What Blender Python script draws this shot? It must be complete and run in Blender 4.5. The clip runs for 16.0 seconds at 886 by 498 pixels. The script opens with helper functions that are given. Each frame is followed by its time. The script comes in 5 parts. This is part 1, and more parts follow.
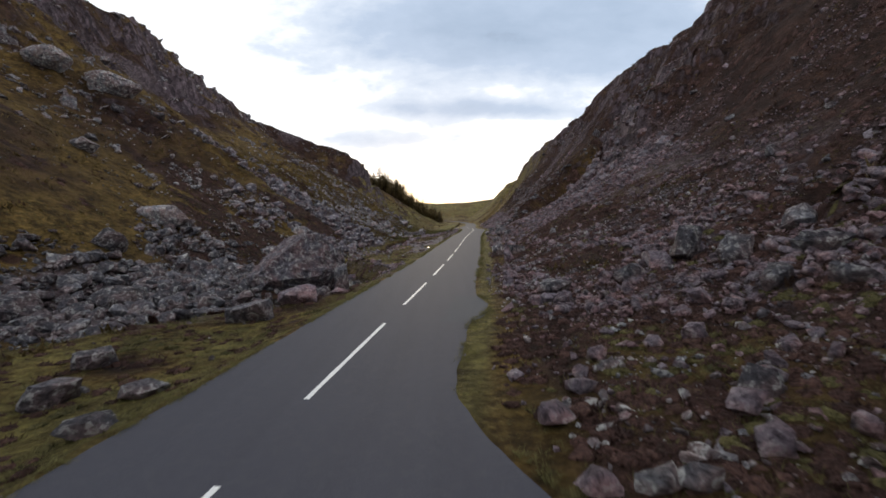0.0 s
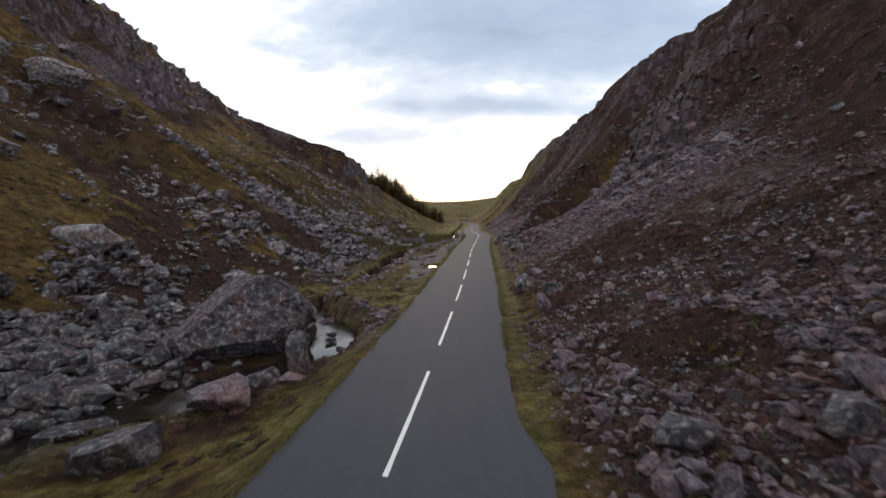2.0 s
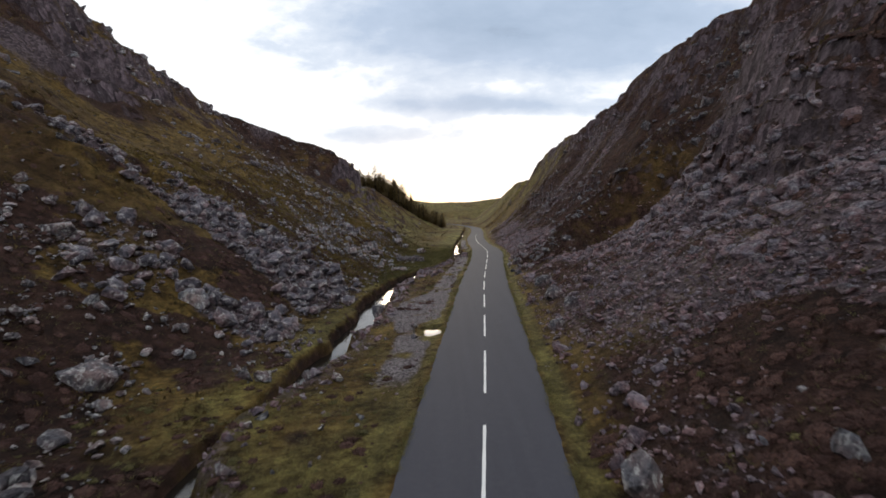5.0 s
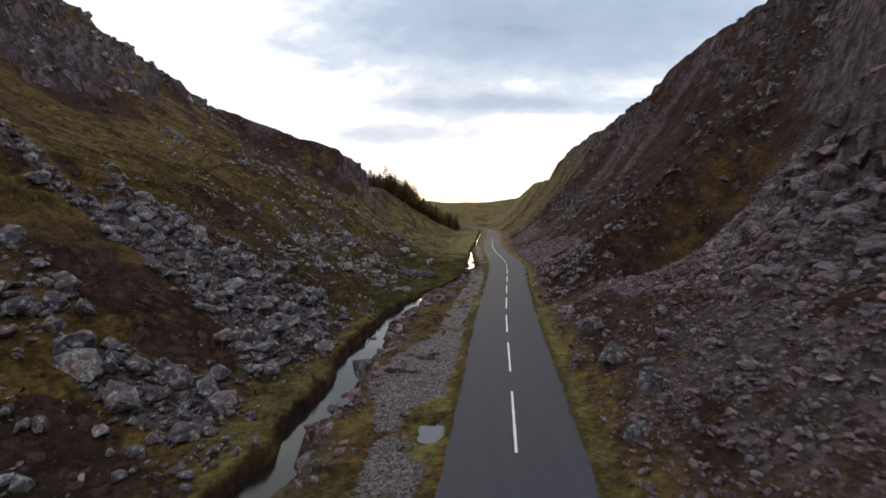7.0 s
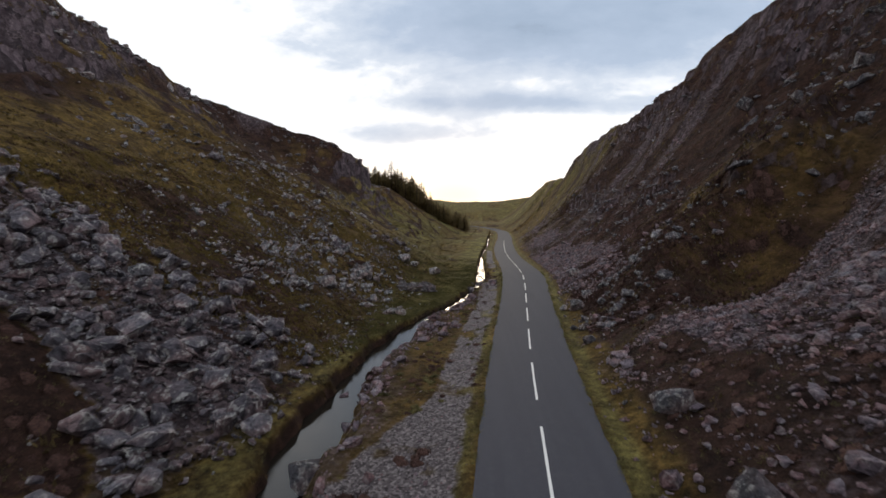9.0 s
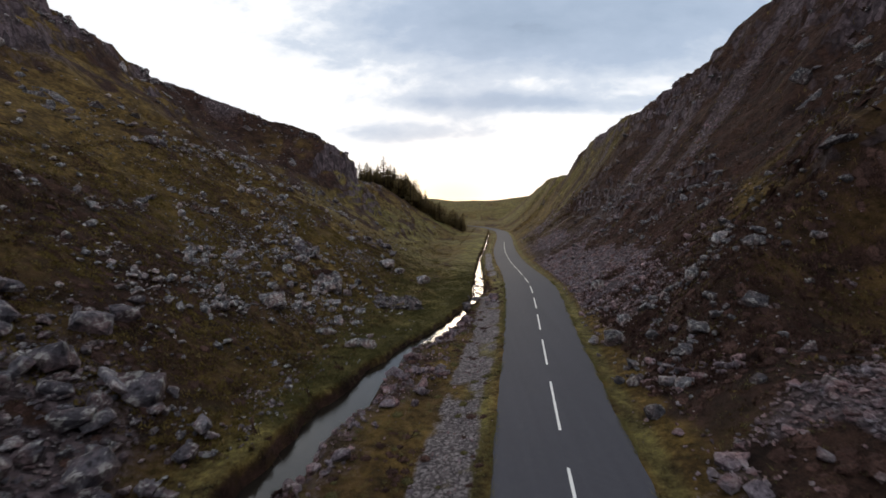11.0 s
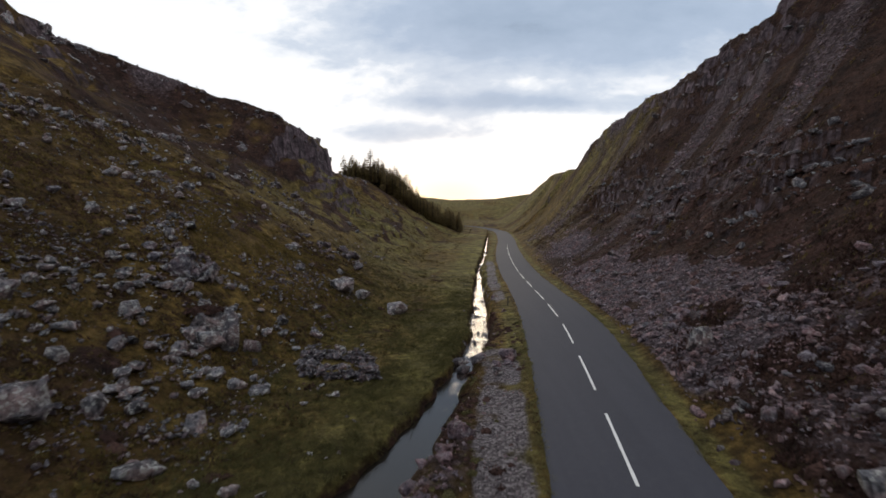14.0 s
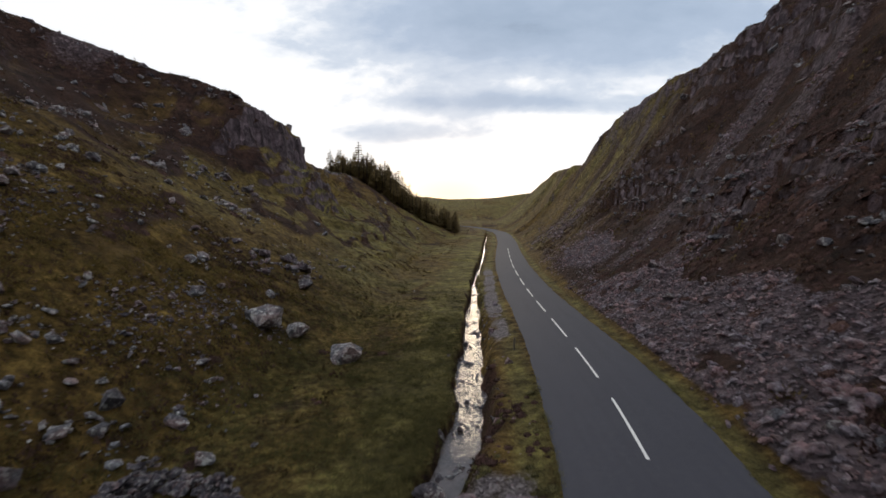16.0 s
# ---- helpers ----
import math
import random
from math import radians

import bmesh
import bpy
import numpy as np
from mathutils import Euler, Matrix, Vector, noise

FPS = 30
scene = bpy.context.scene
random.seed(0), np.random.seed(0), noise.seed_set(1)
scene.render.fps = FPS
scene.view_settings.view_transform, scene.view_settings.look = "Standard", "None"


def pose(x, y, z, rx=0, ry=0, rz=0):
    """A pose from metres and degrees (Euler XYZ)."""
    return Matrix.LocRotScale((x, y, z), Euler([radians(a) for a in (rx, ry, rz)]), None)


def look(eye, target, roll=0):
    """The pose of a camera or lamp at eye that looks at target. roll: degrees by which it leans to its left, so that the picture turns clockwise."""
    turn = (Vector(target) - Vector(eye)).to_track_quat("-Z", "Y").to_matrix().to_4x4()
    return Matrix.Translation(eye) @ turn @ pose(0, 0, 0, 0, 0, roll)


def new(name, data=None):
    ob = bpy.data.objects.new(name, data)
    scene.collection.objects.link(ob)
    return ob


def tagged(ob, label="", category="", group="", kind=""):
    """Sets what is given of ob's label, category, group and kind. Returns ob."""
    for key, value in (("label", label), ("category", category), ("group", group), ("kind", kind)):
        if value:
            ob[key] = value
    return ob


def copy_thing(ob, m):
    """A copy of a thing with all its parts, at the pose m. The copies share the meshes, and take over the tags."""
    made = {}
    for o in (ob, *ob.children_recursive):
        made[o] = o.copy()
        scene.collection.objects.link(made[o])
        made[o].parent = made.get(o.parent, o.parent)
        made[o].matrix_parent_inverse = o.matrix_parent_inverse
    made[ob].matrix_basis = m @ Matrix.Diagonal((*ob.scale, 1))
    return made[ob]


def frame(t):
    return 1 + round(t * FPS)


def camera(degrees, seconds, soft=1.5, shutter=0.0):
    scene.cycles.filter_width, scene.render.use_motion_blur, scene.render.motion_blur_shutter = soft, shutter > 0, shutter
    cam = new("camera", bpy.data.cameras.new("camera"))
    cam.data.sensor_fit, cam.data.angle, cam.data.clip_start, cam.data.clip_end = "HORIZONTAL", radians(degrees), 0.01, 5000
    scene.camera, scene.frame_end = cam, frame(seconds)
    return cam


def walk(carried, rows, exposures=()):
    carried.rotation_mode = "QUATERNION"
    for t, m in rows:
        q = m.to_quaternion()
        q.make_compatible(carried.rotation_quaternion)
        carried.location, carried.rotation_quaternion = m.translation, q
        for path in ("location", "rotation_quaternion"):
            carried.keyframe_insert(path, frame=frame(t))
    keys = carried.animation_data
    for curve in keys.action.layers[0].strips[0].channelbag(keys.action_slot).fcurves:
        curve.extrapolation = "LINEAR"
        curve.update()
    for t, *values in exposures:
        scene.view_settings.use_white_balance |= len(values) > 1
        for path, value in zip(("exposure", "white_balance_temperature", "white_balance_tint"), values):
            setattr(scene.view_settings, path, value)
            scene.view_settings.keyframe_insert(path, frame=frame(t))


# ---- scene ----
cam = camera(85.1, 16.0, soft=1.65, shutter=0.35)
METRES, EYE, TILT, LEAN, TURN = 101.5, 3.65, -4.0, 0.0, 0.0
ROWS = [
    (0.0, 0.0, 0.0, 0.0, 0.0, 0.0, 0.0),
    (0.5, -0.0019, 0.0212, 0.005, -0.02, -0.09, 0.1),
    (1.0, -0.0031, 0.0461, 0.0116, -0.03, -0.22, 0.16),
    (1.5, -0.0034, 0.0706, 0.0174, -0.01, -0.3, 0.16),
    (2.0, -0.0039, 0.0981, 0.0232, 0.05, -0.35, 0.19),
    (2.5, -0.0045, 0.1246, 0.0284, 0.15, -0.4, 0.2),
    (3.0, -0.0052, 0.1542, 0.0349, 0.27, -0.42, 0.2),
    (3.5, -0.0055, 0.1819, 0.0411, 0.05, -0.44, 0.21),
    (4.0, -0.0058, 0.2126, 0.0478, 0.11, -0.45, 0.16),
    (6.5, -0.0027, 0.3594, 0.0751, 0.61, -0.57, -0.06),
    (7.0, -0.0018, 0.3898, 0.0801, 1.95, -0.59, -0.18),
    (7.5, -0.0009, 0.4175, 0.0843, 2.84, -0.6, -0.24),
    (8.0, -0.0005, 0.4478, 0.0882, 3.19, -0.65, -0.3),
    (8.5, -0.0004, 0.4765, 0.0899, 3.15, -0.67, -0.32),
    (9.0, -0.0001, 0.5086, 0.0915, 3.07, -0.7, -0.35),
    (11.5, 0.0035, 0.6685, 0.0977, 2.83, -0.77, -0.32),
    (12.0, 0.0034, 0.7037, 0.0989, 3.08, -0.78, -0.28),
    (12.5, 0.0032, 0.737, 0.1001, 3.07, -0.73, -0.27),
    (13.0, 0.0032, 0.7736, 0.1016, 2.98, -0.74, -0.26),
    (13.5, 0.0036, 0.8074, 0.1035, 2.65, -0.78, -0.19),
    (14.0, 0.0053, 0.8447, 0.1055, 2.52, -0.78, -0.19),
    (14.5, 0.0072, 0.8797, 0.107, 2.46, -0.77, -0.18),
    (15.0, 0.0093, 0.9178, 0.1085, 2.41, -0.81, -0.17),
    (15.5, 0.012, 0.9526, 0.1098, 2.47, -0.78, -0.14),
    (16.0, 0.0142, 0.9901, 0.1117, 2.42, -0.77, -0.17),
]
walk(cam, [(t, pose(0, 0, EYE, TILT, LEAN, TURN) @ pose(METRES * x, METRES * y, METRES * z, 90 + pitch, roll, yaw)) for t, x, y, z, yaw, pitch, roll in ROWS],
     exposures=[(0, -0.03), (5, -0.08), (8, -0.17), (16, -0.26)])


# ---- world, sun ----
def maths(nt, op, a, b=None, c=None, clamp=False):
    n = nt.nodes.new("ShaderNodeMath")
    n.operation, n.use_clamp = op, clamp
    for i, v in enumerate((a, b, c)):
        if v is None:
            continue
        if isinstance(v, (int, float)):
            n.inputs[i].default_value = v
        else:
            nt.links.new(v, n.inputs[i])
    return n.outputs[0]


def mixed(nt, fac, a, b, mode="MIX"):
    n = nt.nodes.new("ShaderNodeMixRGB")
    n.blend_type = mode
    for i, v in enumerate((fac, a, b)):
        if isinstance(v, (int, float)):
            n.inputs[i].default_value = v
        elif isinstance(v, tuple):
            n.inputs[i].default_value = (*v, 1)
        else:
            nt.links.new(v, n.inputs[i])
    return n.outputs[0]


def ramped(nt, fac, stops):
    n = nt.nodes.new("ShaderNodeValToRGB")
    nt.links.new(fac, n.inputs[0])
    e = n.color_ramp.elements
    while len(e) < len(stops):
        e.new(0.5)
    for el, (p, c) in zip(e, stops):
        el.position = p
        el.color = (*c, 1) if isinstance(c, tuple) else (c, c, c, 1)
    return n.outputs[0]


def noisy(nt, vec, scale, detail=4.0, rough=0.55, warp=0.0):
    n = nt.nodes.new("ShaderNodeTexNoise")
    n.inputs["Scale"].default_value = scale
    n.inputs["Detail"].default_value = detail
    n.inputs["Roughness"].default_value = rough
    n.inputs["Distortion"].default_value = warp
    if vec is not None:
        nt.links.new(vec, n.inputs["Vector"])
    return n.outputs[0]


SUN_AZ, SUN_EL = -2.0, 4.0          # degrees, seen from the road, left of straight on
world = bpy.data.worlds.new("dusk_sky")
scene.world = world
world.use_nodes = True
wt = world.node_tree
wt.nodes.clear()
sky = wt.nodes.new("ShaderNodeTexSky")
sky.sky_type = "NISHITA"
sky.sun_disc = False
sky.sun_elevation, sky.sun_rotation = radians(SUN_EL), radians(SUN_AZ)
gen = wt.nodes.new("ShaderNodeTexCoord").outputs["Generated"]
sep = wt.nodes.new("ShaderNodeSeparateXYZ")
wt.links.new(gen, sep.inputs[0])
ahead = maths(wt, "MAXIMUM", maths(wt, "ABSOLUTE", sep.outputs[1]), 0.08)
u = maths(wt, "DIVIDE", sep.outputs[0], ahead)
v = maths(wt, "DIVIDE", sep.outputs[2], ahead)
com = wt.nodes.new("ShaderNodeCombineXYZ")
wt.links.new(maths(wt, "MULTIPLY", u, 2.1), com.inputs[0])
wt.links.new(maths(wt, "MULTIPLY", v, 4.6), com.inputs[1])
billow = noisy(wt, com.outputs[0], 1.7, 7.0, 0.58, 0.3)
fine = noisy(wt, com.outputs[0], 5.5, 6.0, 0.6, 0.2)


def bank(u0, v0, ru, rv, weight):
    """One cloud bank: a soft oval in the sky."""
    a = maths(wt, "POWER", maths(wt, "DIVIDE", maths(wt, "SUBTRACT", u, u0), ru), 2.0)
    b = maths(wt, "POWER", maths(wt, "DIVIDE", maths(wt, "SUBTRACT", v, v0), rv), 2.0)
    return maths(wt, "MULTIPLY", maths(wt, "EXPONENT", maths(wt, "MULTIPLY", maths(wt, "ADD", a, b), -1.0)), weight)


grey = bank(0.14, 0.375, 0.42, 0.125, 1.15)
for args in ((0.06, 0.215, 0.30, 0.022, 0.60), (-0.14, 0.155, 0.20, 0.030, 0.50), (0.32, 0.20, 0.12, 0.02, 0.3),
             (-0.02, 0.60, 0.8, 0.10, 0.5), (0.25, 0.100, 0.09, 0.012, 0.15), (0.75, 0.38, 0.25, 0.16, 0.5)):
    grey = maths(wt, "ADD", grey, bank(*args))
grey = maths(wt, "ADD", grey, maths(wt, "MULTIPLY", maths(wt, "SUBTRACT", billow, 0.5), 1.1))
grey = maths(wt, "ADD", grey, maths(wt, "MULTIPLY", maths(wt, "SUBTRACT", fine, 0.5), 0.55))
high = wt.nodes.new("ShaderNodeMapRange")
high.inputs["From Min"].default_value, high.inputs["From Max"].default_value = 0.45, 1.4
wt.links.new(v, high.inputs["Value"])
grey = maths(wt, "ADD", grey, maths(wt, "MULTIPLY", high.outputs[0], 0.32))
cloud = ramped(wt, maths(wt, "MULTIPLY", grey, 0.62), [(0.15, (1.26, 1.28, 1.32)), (0.27, (0.84, 0.93, 1.07)), (0.46, (0.58, 0.70, 0.89)), (0.75, (0.46, 0.58, 0.76)), (1.0, (0.26, 0.33, 0.45))])
glow = bank(-0.03, 0.03, 0.20, 0.07, 1.0)
cloud = mixed(wt, 1.0, cloud, mixed(wt, glow, (0, 0, 0), (0.75, 0.50, 0.18)), "ADD")
ember = bank(-0.03, 0.030, 0.10, 0.040, 0.6)
cloud = mixed(wt, ember, cloud, (1.8, 1.45, 0.80))
veil = mixed(wt, 0.94, mixed(wt, 1.0, sky.outputs[0], (0.10, 0.10, 0.10), "MULTIPLY"), cloud)
back = wt.nodes.new("ShaderNodeBackground")
wt.links.new(veil, back.inputs[0])
back.inputs[1].default_value = 1.0
wt.links.new(back.outputs[0], wt.nodes.new("ShaderNodeOutputWorld").inputs[0])

sun_data = bpy.data.lights.new("sun", "SUN")
sun_data.energy, sun_data.angle, sun_data.color = 0.6, radians(12), (1.0, 0.80, 0.55)
sun = new("sun", sun_data)
sun.matrix_world = look((0, 0, 50), (-math.sin(radians(SUN_AZ)) * 100, -100, 50 - 100 * math.tan(radians(SUN_EL + 4))))


# ---- noise on grids ----
_table = np.random.RandomState(7).rand(256, 256)


def lattice(x, y):
    """Smooth value noise, 0 to 1."""
    xi, yi = np.floor(x).astype(int), np.floor(y).astype(int)
    fx, fy = x - xi, y - yi
    fx, fy = fx * fx * (3 - 2 * fx), fy * fy * (3 - 2 * fy)
    a, b = _table[xi & 255, yi & 255], _table[(xi + 1) & 255, yi & 255]
    c, d = _table[xi & 255, (yi + 1) & 255], _table[(xi + 1) & 255, (yi + 1) & 255]
    return (a * (1 - fx) + b * fx) * (1 - fy) + (c * (1 - fx) + d * fx) * fy


def fbm(x, y, size, octaves=4, gain=0.5):
    """Layered noise round 0, about -1 to 1, whose largest lumps are size metres wide."""
    total, amp, norm = 0, 1.0, 0
    fx, fy = np.asarray(x, float) / size, np.asarray(y, float) / size
    for k in range(octaves):
        total = total + amp * (lattice(fx + 17.3 * k, fy + 9.1 * k) * 2 - 1)
        norm += amp
        amp *= gain
        fx, fy = fx * 2.03 + fy * 0.3, fy * 2.03 - fx * 0.3
    return total / norm


def step(x, a, b):
    t = np.clip((x - a) / (b - a), 0, 1)
    return t * t * (3 - 2 * t)


def glide(table, s):
    """A smooth curve through the (s, value) pairs."""
    p = np.array(table, float)
    xs, ys = p[:, 0], p[:, 1]
    m = np.gradient(ys, xs)
    s = np.clip(np.asarray(s, float), xs[0], xs[-1])
    i = np.clip(np.searchsorted(xs, s) - 1, 0, len(xs) - 2)
    h = xs[i + 1] - xs[i]
    t = (s - xs[i]) / h
    return (ys[i] * (1 + 2 * t) * (1 - t) ** 2 + h * m[i] * t * (1 - t) ** 2
            + ys[i + 1] * t * t * (3 - 2 * t) + h * m[i + 1] * t * t * (t - 1))


# ---- plan of the valley ----
ROAD = [(-60, -9.5), (9.3, -2.7), (25.8, -0.9), (44.7, 0.9), (63.5, 2.45), (80.9, 3.85), (97.5, 5.5), (113.5, 7.1), (121, 7.7),
        (128.7, 7.92), (137, 8.0), (147, 8.1), (160, 8.4), (175, 9.0), (190, 10.0), (205, 11.1), (231, 13.2), (255, 14.6), (280, 15.6), (300, 14.6), (311, 11), (319, 3), (326, -10), (333, -28), (340, -50), (362, -130)]
BURN = [(-40, -40), (5, -24), (15, -19), (22, -14.5), (27, -9.8), (30.5, -6.9), (35, -6.2), (39, -7.5), (43, -9.1), (52, -8.2), (63, -7.5), (70, -7.4),
        (80, -7.2), (88, -6.5), (95.5, -4.8), (101, -2.9), (108, -1.0), (114.5, 0.45), (119, 1.2), (125, 1.6), (135, 2.0), (160, 2.75), (193, 5), (230, 7), (259, 9), (400, 10)]
BURN_W = [(-40, 0.7), (18, 0.9), (23, 1.25), (29, 1.25), (34.5, 1.1), (38, 0.75), (43, 0.45), (48, 0.5), (53, 0.75), (63, 0.9), (80, 0.95), (95, 1.0), (101, 1.05), (108, 0.9),
          (114.5, 0.65), (119, 0.72), (135, 0.56), (160, 0.34), (200, 0.28), (400, 0.2)]
LEFT_FOOT = [(-40, -34), (10, -25), (30, -19.5), (45, -17.5), (61, -13.5), (70, -10.5), (90, -10.0), (112, -9.5), (126, -6.5), (165, -6), (213, -6), (250, -2), (275, 0), (300, -8), (320, -22), (340, -30), (400, -30)]
LEFT_CAP = [(-60, 60), (90, 58), (115, 51.8), (130, 55.8), (142, 46.6), (152, 48.1), (160, 38.6), (168, 34.6), (175, 29.2), (182, 26.3), (189, 27.2), (194, 25.6), (197, 24), (205, 19.5), (216, 22.5), (235, 19.5), (270, 19.5), (325, 22), (380, 28), (440, 22), (500, 12)]
RIGHT_CAP = [(-60, 62), (80, 54), (98, 50), (104, 46.9), (112, 47.2), (125, 46.1), (140, 46), (155, 44.5), (170, 38.4), (185, 35), (205, 35.4), (232, 35.1), (245, 29.6), (258, 22.9), (285, 25), (330, 24.5), (380, 18), (430, 10), (500, 4)]


RIGHT_BASE = [(200, 11), (231, 13.2), (275, 14.2), (320, 15), (400, 16), (500, 16)]
RIGHT_RISE = [(-60, 0.12), (18, 0.12), (30, 0.28), (44, 0.42), (80, 0.42), (120, 0.4317), (150, 0.4679), (200, 0.4972), (245, 0.3452), (400, 0.33)]
RIGHT_CURVE = [(-60, 0.012), (80, 0.0112), (115, 0.012), (140, 0.0158), (165, 0.0168), (200, 0.0227), (225, 0.0275), (245, 0.038), (300, 0.03), (400, 0.02)]


def road_x(y):
    return glide(ROAD, y)


def road_z(y):
    return -0.6 * step(y, 122, 160) - 0.7 * step(y, 160, 230) + 2.4 * step(y, 298, 338)


def road_left(y):
    return 2.60 + 0.06 * fbm(y, y * 0 + 3, 3.0) + 0.09 * fbm(y, y * 0 + 31, 0.9) + 0.35 * np.exp(-((y - 120) / 12.0) ** 2)


def road_right(y):
    wide = 2.3 * (1 - step(y, 4.0, 10.8)) + 0.22 * (1 - step(y, 22, 28)) + 0.55 * step(y, 16.0, 18.3) * (1 - step(y, 20.0, 22.4))
    return 2.60 + 0.06 * fbm(y, y * 0 + 8, 3.0) + 0.09 * fbm(y, y * 0 + 37, 0.9) + wide + 0.3 * np.exp(-((y - 120) / 12.0) ** 2)


def burn_x(y):
    return glide(BURN, y) + 0.38 * fbm(y, y * 0 + 12, 4.0, 3)


def burn_w(y):
    return glide(BURN_W, y) * np.clip(1 + 0.75 * fbm(y, y * 0 + 40, 2.4, 3), 0.6, 1.4)


def burn_z(y):
    return -1.40 - 0.32 * step(y, 46, 54) * (1 - step(y, 86, 100)) - 0.10 * np.exp(-((y - 70) / 22.0) ** 2) - 0.08 * step(y, 88, 116) - 0.6 * step(y, 120, 200) - 1.3 * (1 - step(y, 12, 30)) - 0.2 * np.exp(-((y - 47) / 5.0) ** 2)


def ledges(z, x, y, tall, size):
    """How far the ground rises or falls where its slope breaks into ledges of that height."""
    q = z / tall + 0.9 * fbm(x, y, size, 3)
    t = q - np.floor(q)
    return tall * (step(t, 0.42, 0.70) - t)


def out_right(x, y):
    """Metres up the slope on the road's far side, from the verge."""
    return x - np.where(y < 275, road_x(y), glide(RIGHT_BASE, y)) - 3.4


def outcrop_band(x, y):
    """Where rock breaks through above the scree apron."""
    e = out_right(x, y)
    return np.exp(-((e - 15.5 - 3 * fbm(x, y, 16, 2)) / 5.0) ** 4) * step(y, 112, 124) * (1 - step(y, 182, 205)) * step(fbm(x + 31, y, 9, 3), -0.30, 0.02)


def slope_lines(x, y):
    """0 along the long shallow runnels that slant down the grassy slope."""
    return np.abs(fbm(0.9 * x + 0.25 * y, 0.30 * y - 0.12 * x, 7, 3))


def height(x, y):
    """The lie of the land: road bench, burn with its cut banks, terrace, and the two hillsides."""
    x, y = np.broadcast_arrays(np.asarray(x, float), np.asarray(y, float))
    rx, rz, bx, bz, bw = road_x(y), road_z(y), burn_x(y), burn_z(y), burn_w(y)
    off = x - rx
    # left: terrace, then a hillside that steepens upwards
    foot = glide(LEFT_FOOT, y)
    low = 1 - step(y, 22, 36)
    d = np.maximum(foot - x, 0)
    rough = fbm(x, y, 26, 4) * (0.4 + 0.06 * d) + fbm(x + 50, y, 6, 4) * np.minimum(0.10 + 0.03 * d, 0.75)
    left = -1.05 - 1.1 * low + (0.575 + 0.06 * fbm(x * 0 + 3, y, 30, 2)) * d * d / (d + 1.6) + 0.0007 * d * d + rough * step(d, 0, 10)
    # a band of cliff that ends in a sharp corner
    band = step(y, 162, 180) * (1 - step(y + 1.2 * fbm(x, y, 3, 2), 193.6, 196.0))
    ledge = d + 2.4 * np.abs(fbm(x, y, 5, 3)) - 0.20 * (192 - y)
    left = left + band * (5.6 * step(ledge, 13.5, 22.2) + 5.6 * step(ledge, 22.6, 23.8))
    left = left + 5.0 * step(d + 2.0 * fbm(x, y, 6, 3), 62, 66) * step(y, 60, 90) * (1 - step(y, 126, 140))
    crag = np.abs(fbm(x, y * 0.6, 14, 4))
    left = left + step(left, 25, 36) * (1 - band) * (2.4 * (1 - 3 * crag) + 0.9 * (1 - 3 * np.abs(fbm(x + 7, y, 5.0, 4))) + 0.7 * fbm(x, y, 2.2, 3))
    lumps = step(fbm(x + 60, y, 19, 3), 0.10, 0.40) * step(d, 12, 24)
    left = left + lumps * (0.9 - 3.6 * np.abs(fbm(x, y + 5, 4.2, 4)))
    terraces = step(d, 5, 16) * step(y, 112, 140) * (1 - step(y, 250, 290))
    left = left + terraces * (0.45 - 2.0 * slope_lines(x, y))
    top_crag = step(left + 5 * fbm(x + 9, y, 11, 3), 25, 30) * (1 - step(y, 150, 168)) * step(fbm(x + 41, y, 13, 3), -0.22, 0.08)
    left = left + 1.0 * top_crag * ledges(left, x, y, 4.0, 7) + 0.5 * band * ledges(left, x, y, 2.2, 6)
    cap = glide(LEFT_CAP, y) + 1.1 * fbm(x, y, 9, 3) - 0.05 * np.maximum(d - 60, 0)
    soft = 3.0 - 2.3 * step(y, 165, 185)
    left = np.where(left > cap - soft, cap - soft + soft * np.tanh((left - cap + soft) / soft), left)
    # right: narrow verge, then scree and crags
    base = np.where(y < 275, rx, glide(RIGHT_BASE, y))
    e = np.maximum(x - base - np.maximum(3.4 + 0.5 * fbm(y, y * 0, 9), road_right(y) + 0.5), 0)
    right = -0.03 + glide(RIGHT_RISE, y) * e + glide(RIGHT_CURVE, y) * e * e
    # a rib of rock, and before it a hollow filled with scree
    rib = y - 93.5 - 0.47 * (x - 13) - 1.5 * fbm(x, y, 7, 3)
    right = right + 3.4 * np.exp(-(rib / 4.2) ** 2) * step(e, 2, 9) * (1 - step(e, 22, 33))
    right = right - 4.2 * np.exp(-((rib + 9.5) / 6.5) ** 2) * step(e, 5, 14) * (1 - step(e, 24, 34))
    right = right + 4.5 * step(e + 1.5 * fbm(x, y, 5, 3), 28, 31) * step(y, 70, 77) * (1 - step(y, 92, 100))
    right = right + fbm(x + 90, y, 18, 4) * (0.06 * e) + fbm(x + 20, y, 4.5, 4) * np.minimum(0.06 * e, 0.6)
    face = step(y + 2 * fbm(x, y, 8, 2), 54, 60) * (1 - step(y, 72, 82))
    right = right + 4.4 * step(e + 1.2 * fbm(x, y, 5, 3), 14.5, 18.5) * face * (1 - 0.75 * step(e, 21, 36))
    lumps = step(fbm(x + 60, y, 17, 3), 0.14, 0.36) * step(e, 7, 15)
    right = right + lumps * (1.1 - 4.2 * np.abs(fbm(x, y + 5, 4.2, 4)))
    gully = np.abs(fbm(x * 0.35, y + 40, 20, 4))
    right = right + step(e, 8, 22) * (1.0 - 3.6 * gully) * (0.9 - 0.7 * step(y, 185, 225))
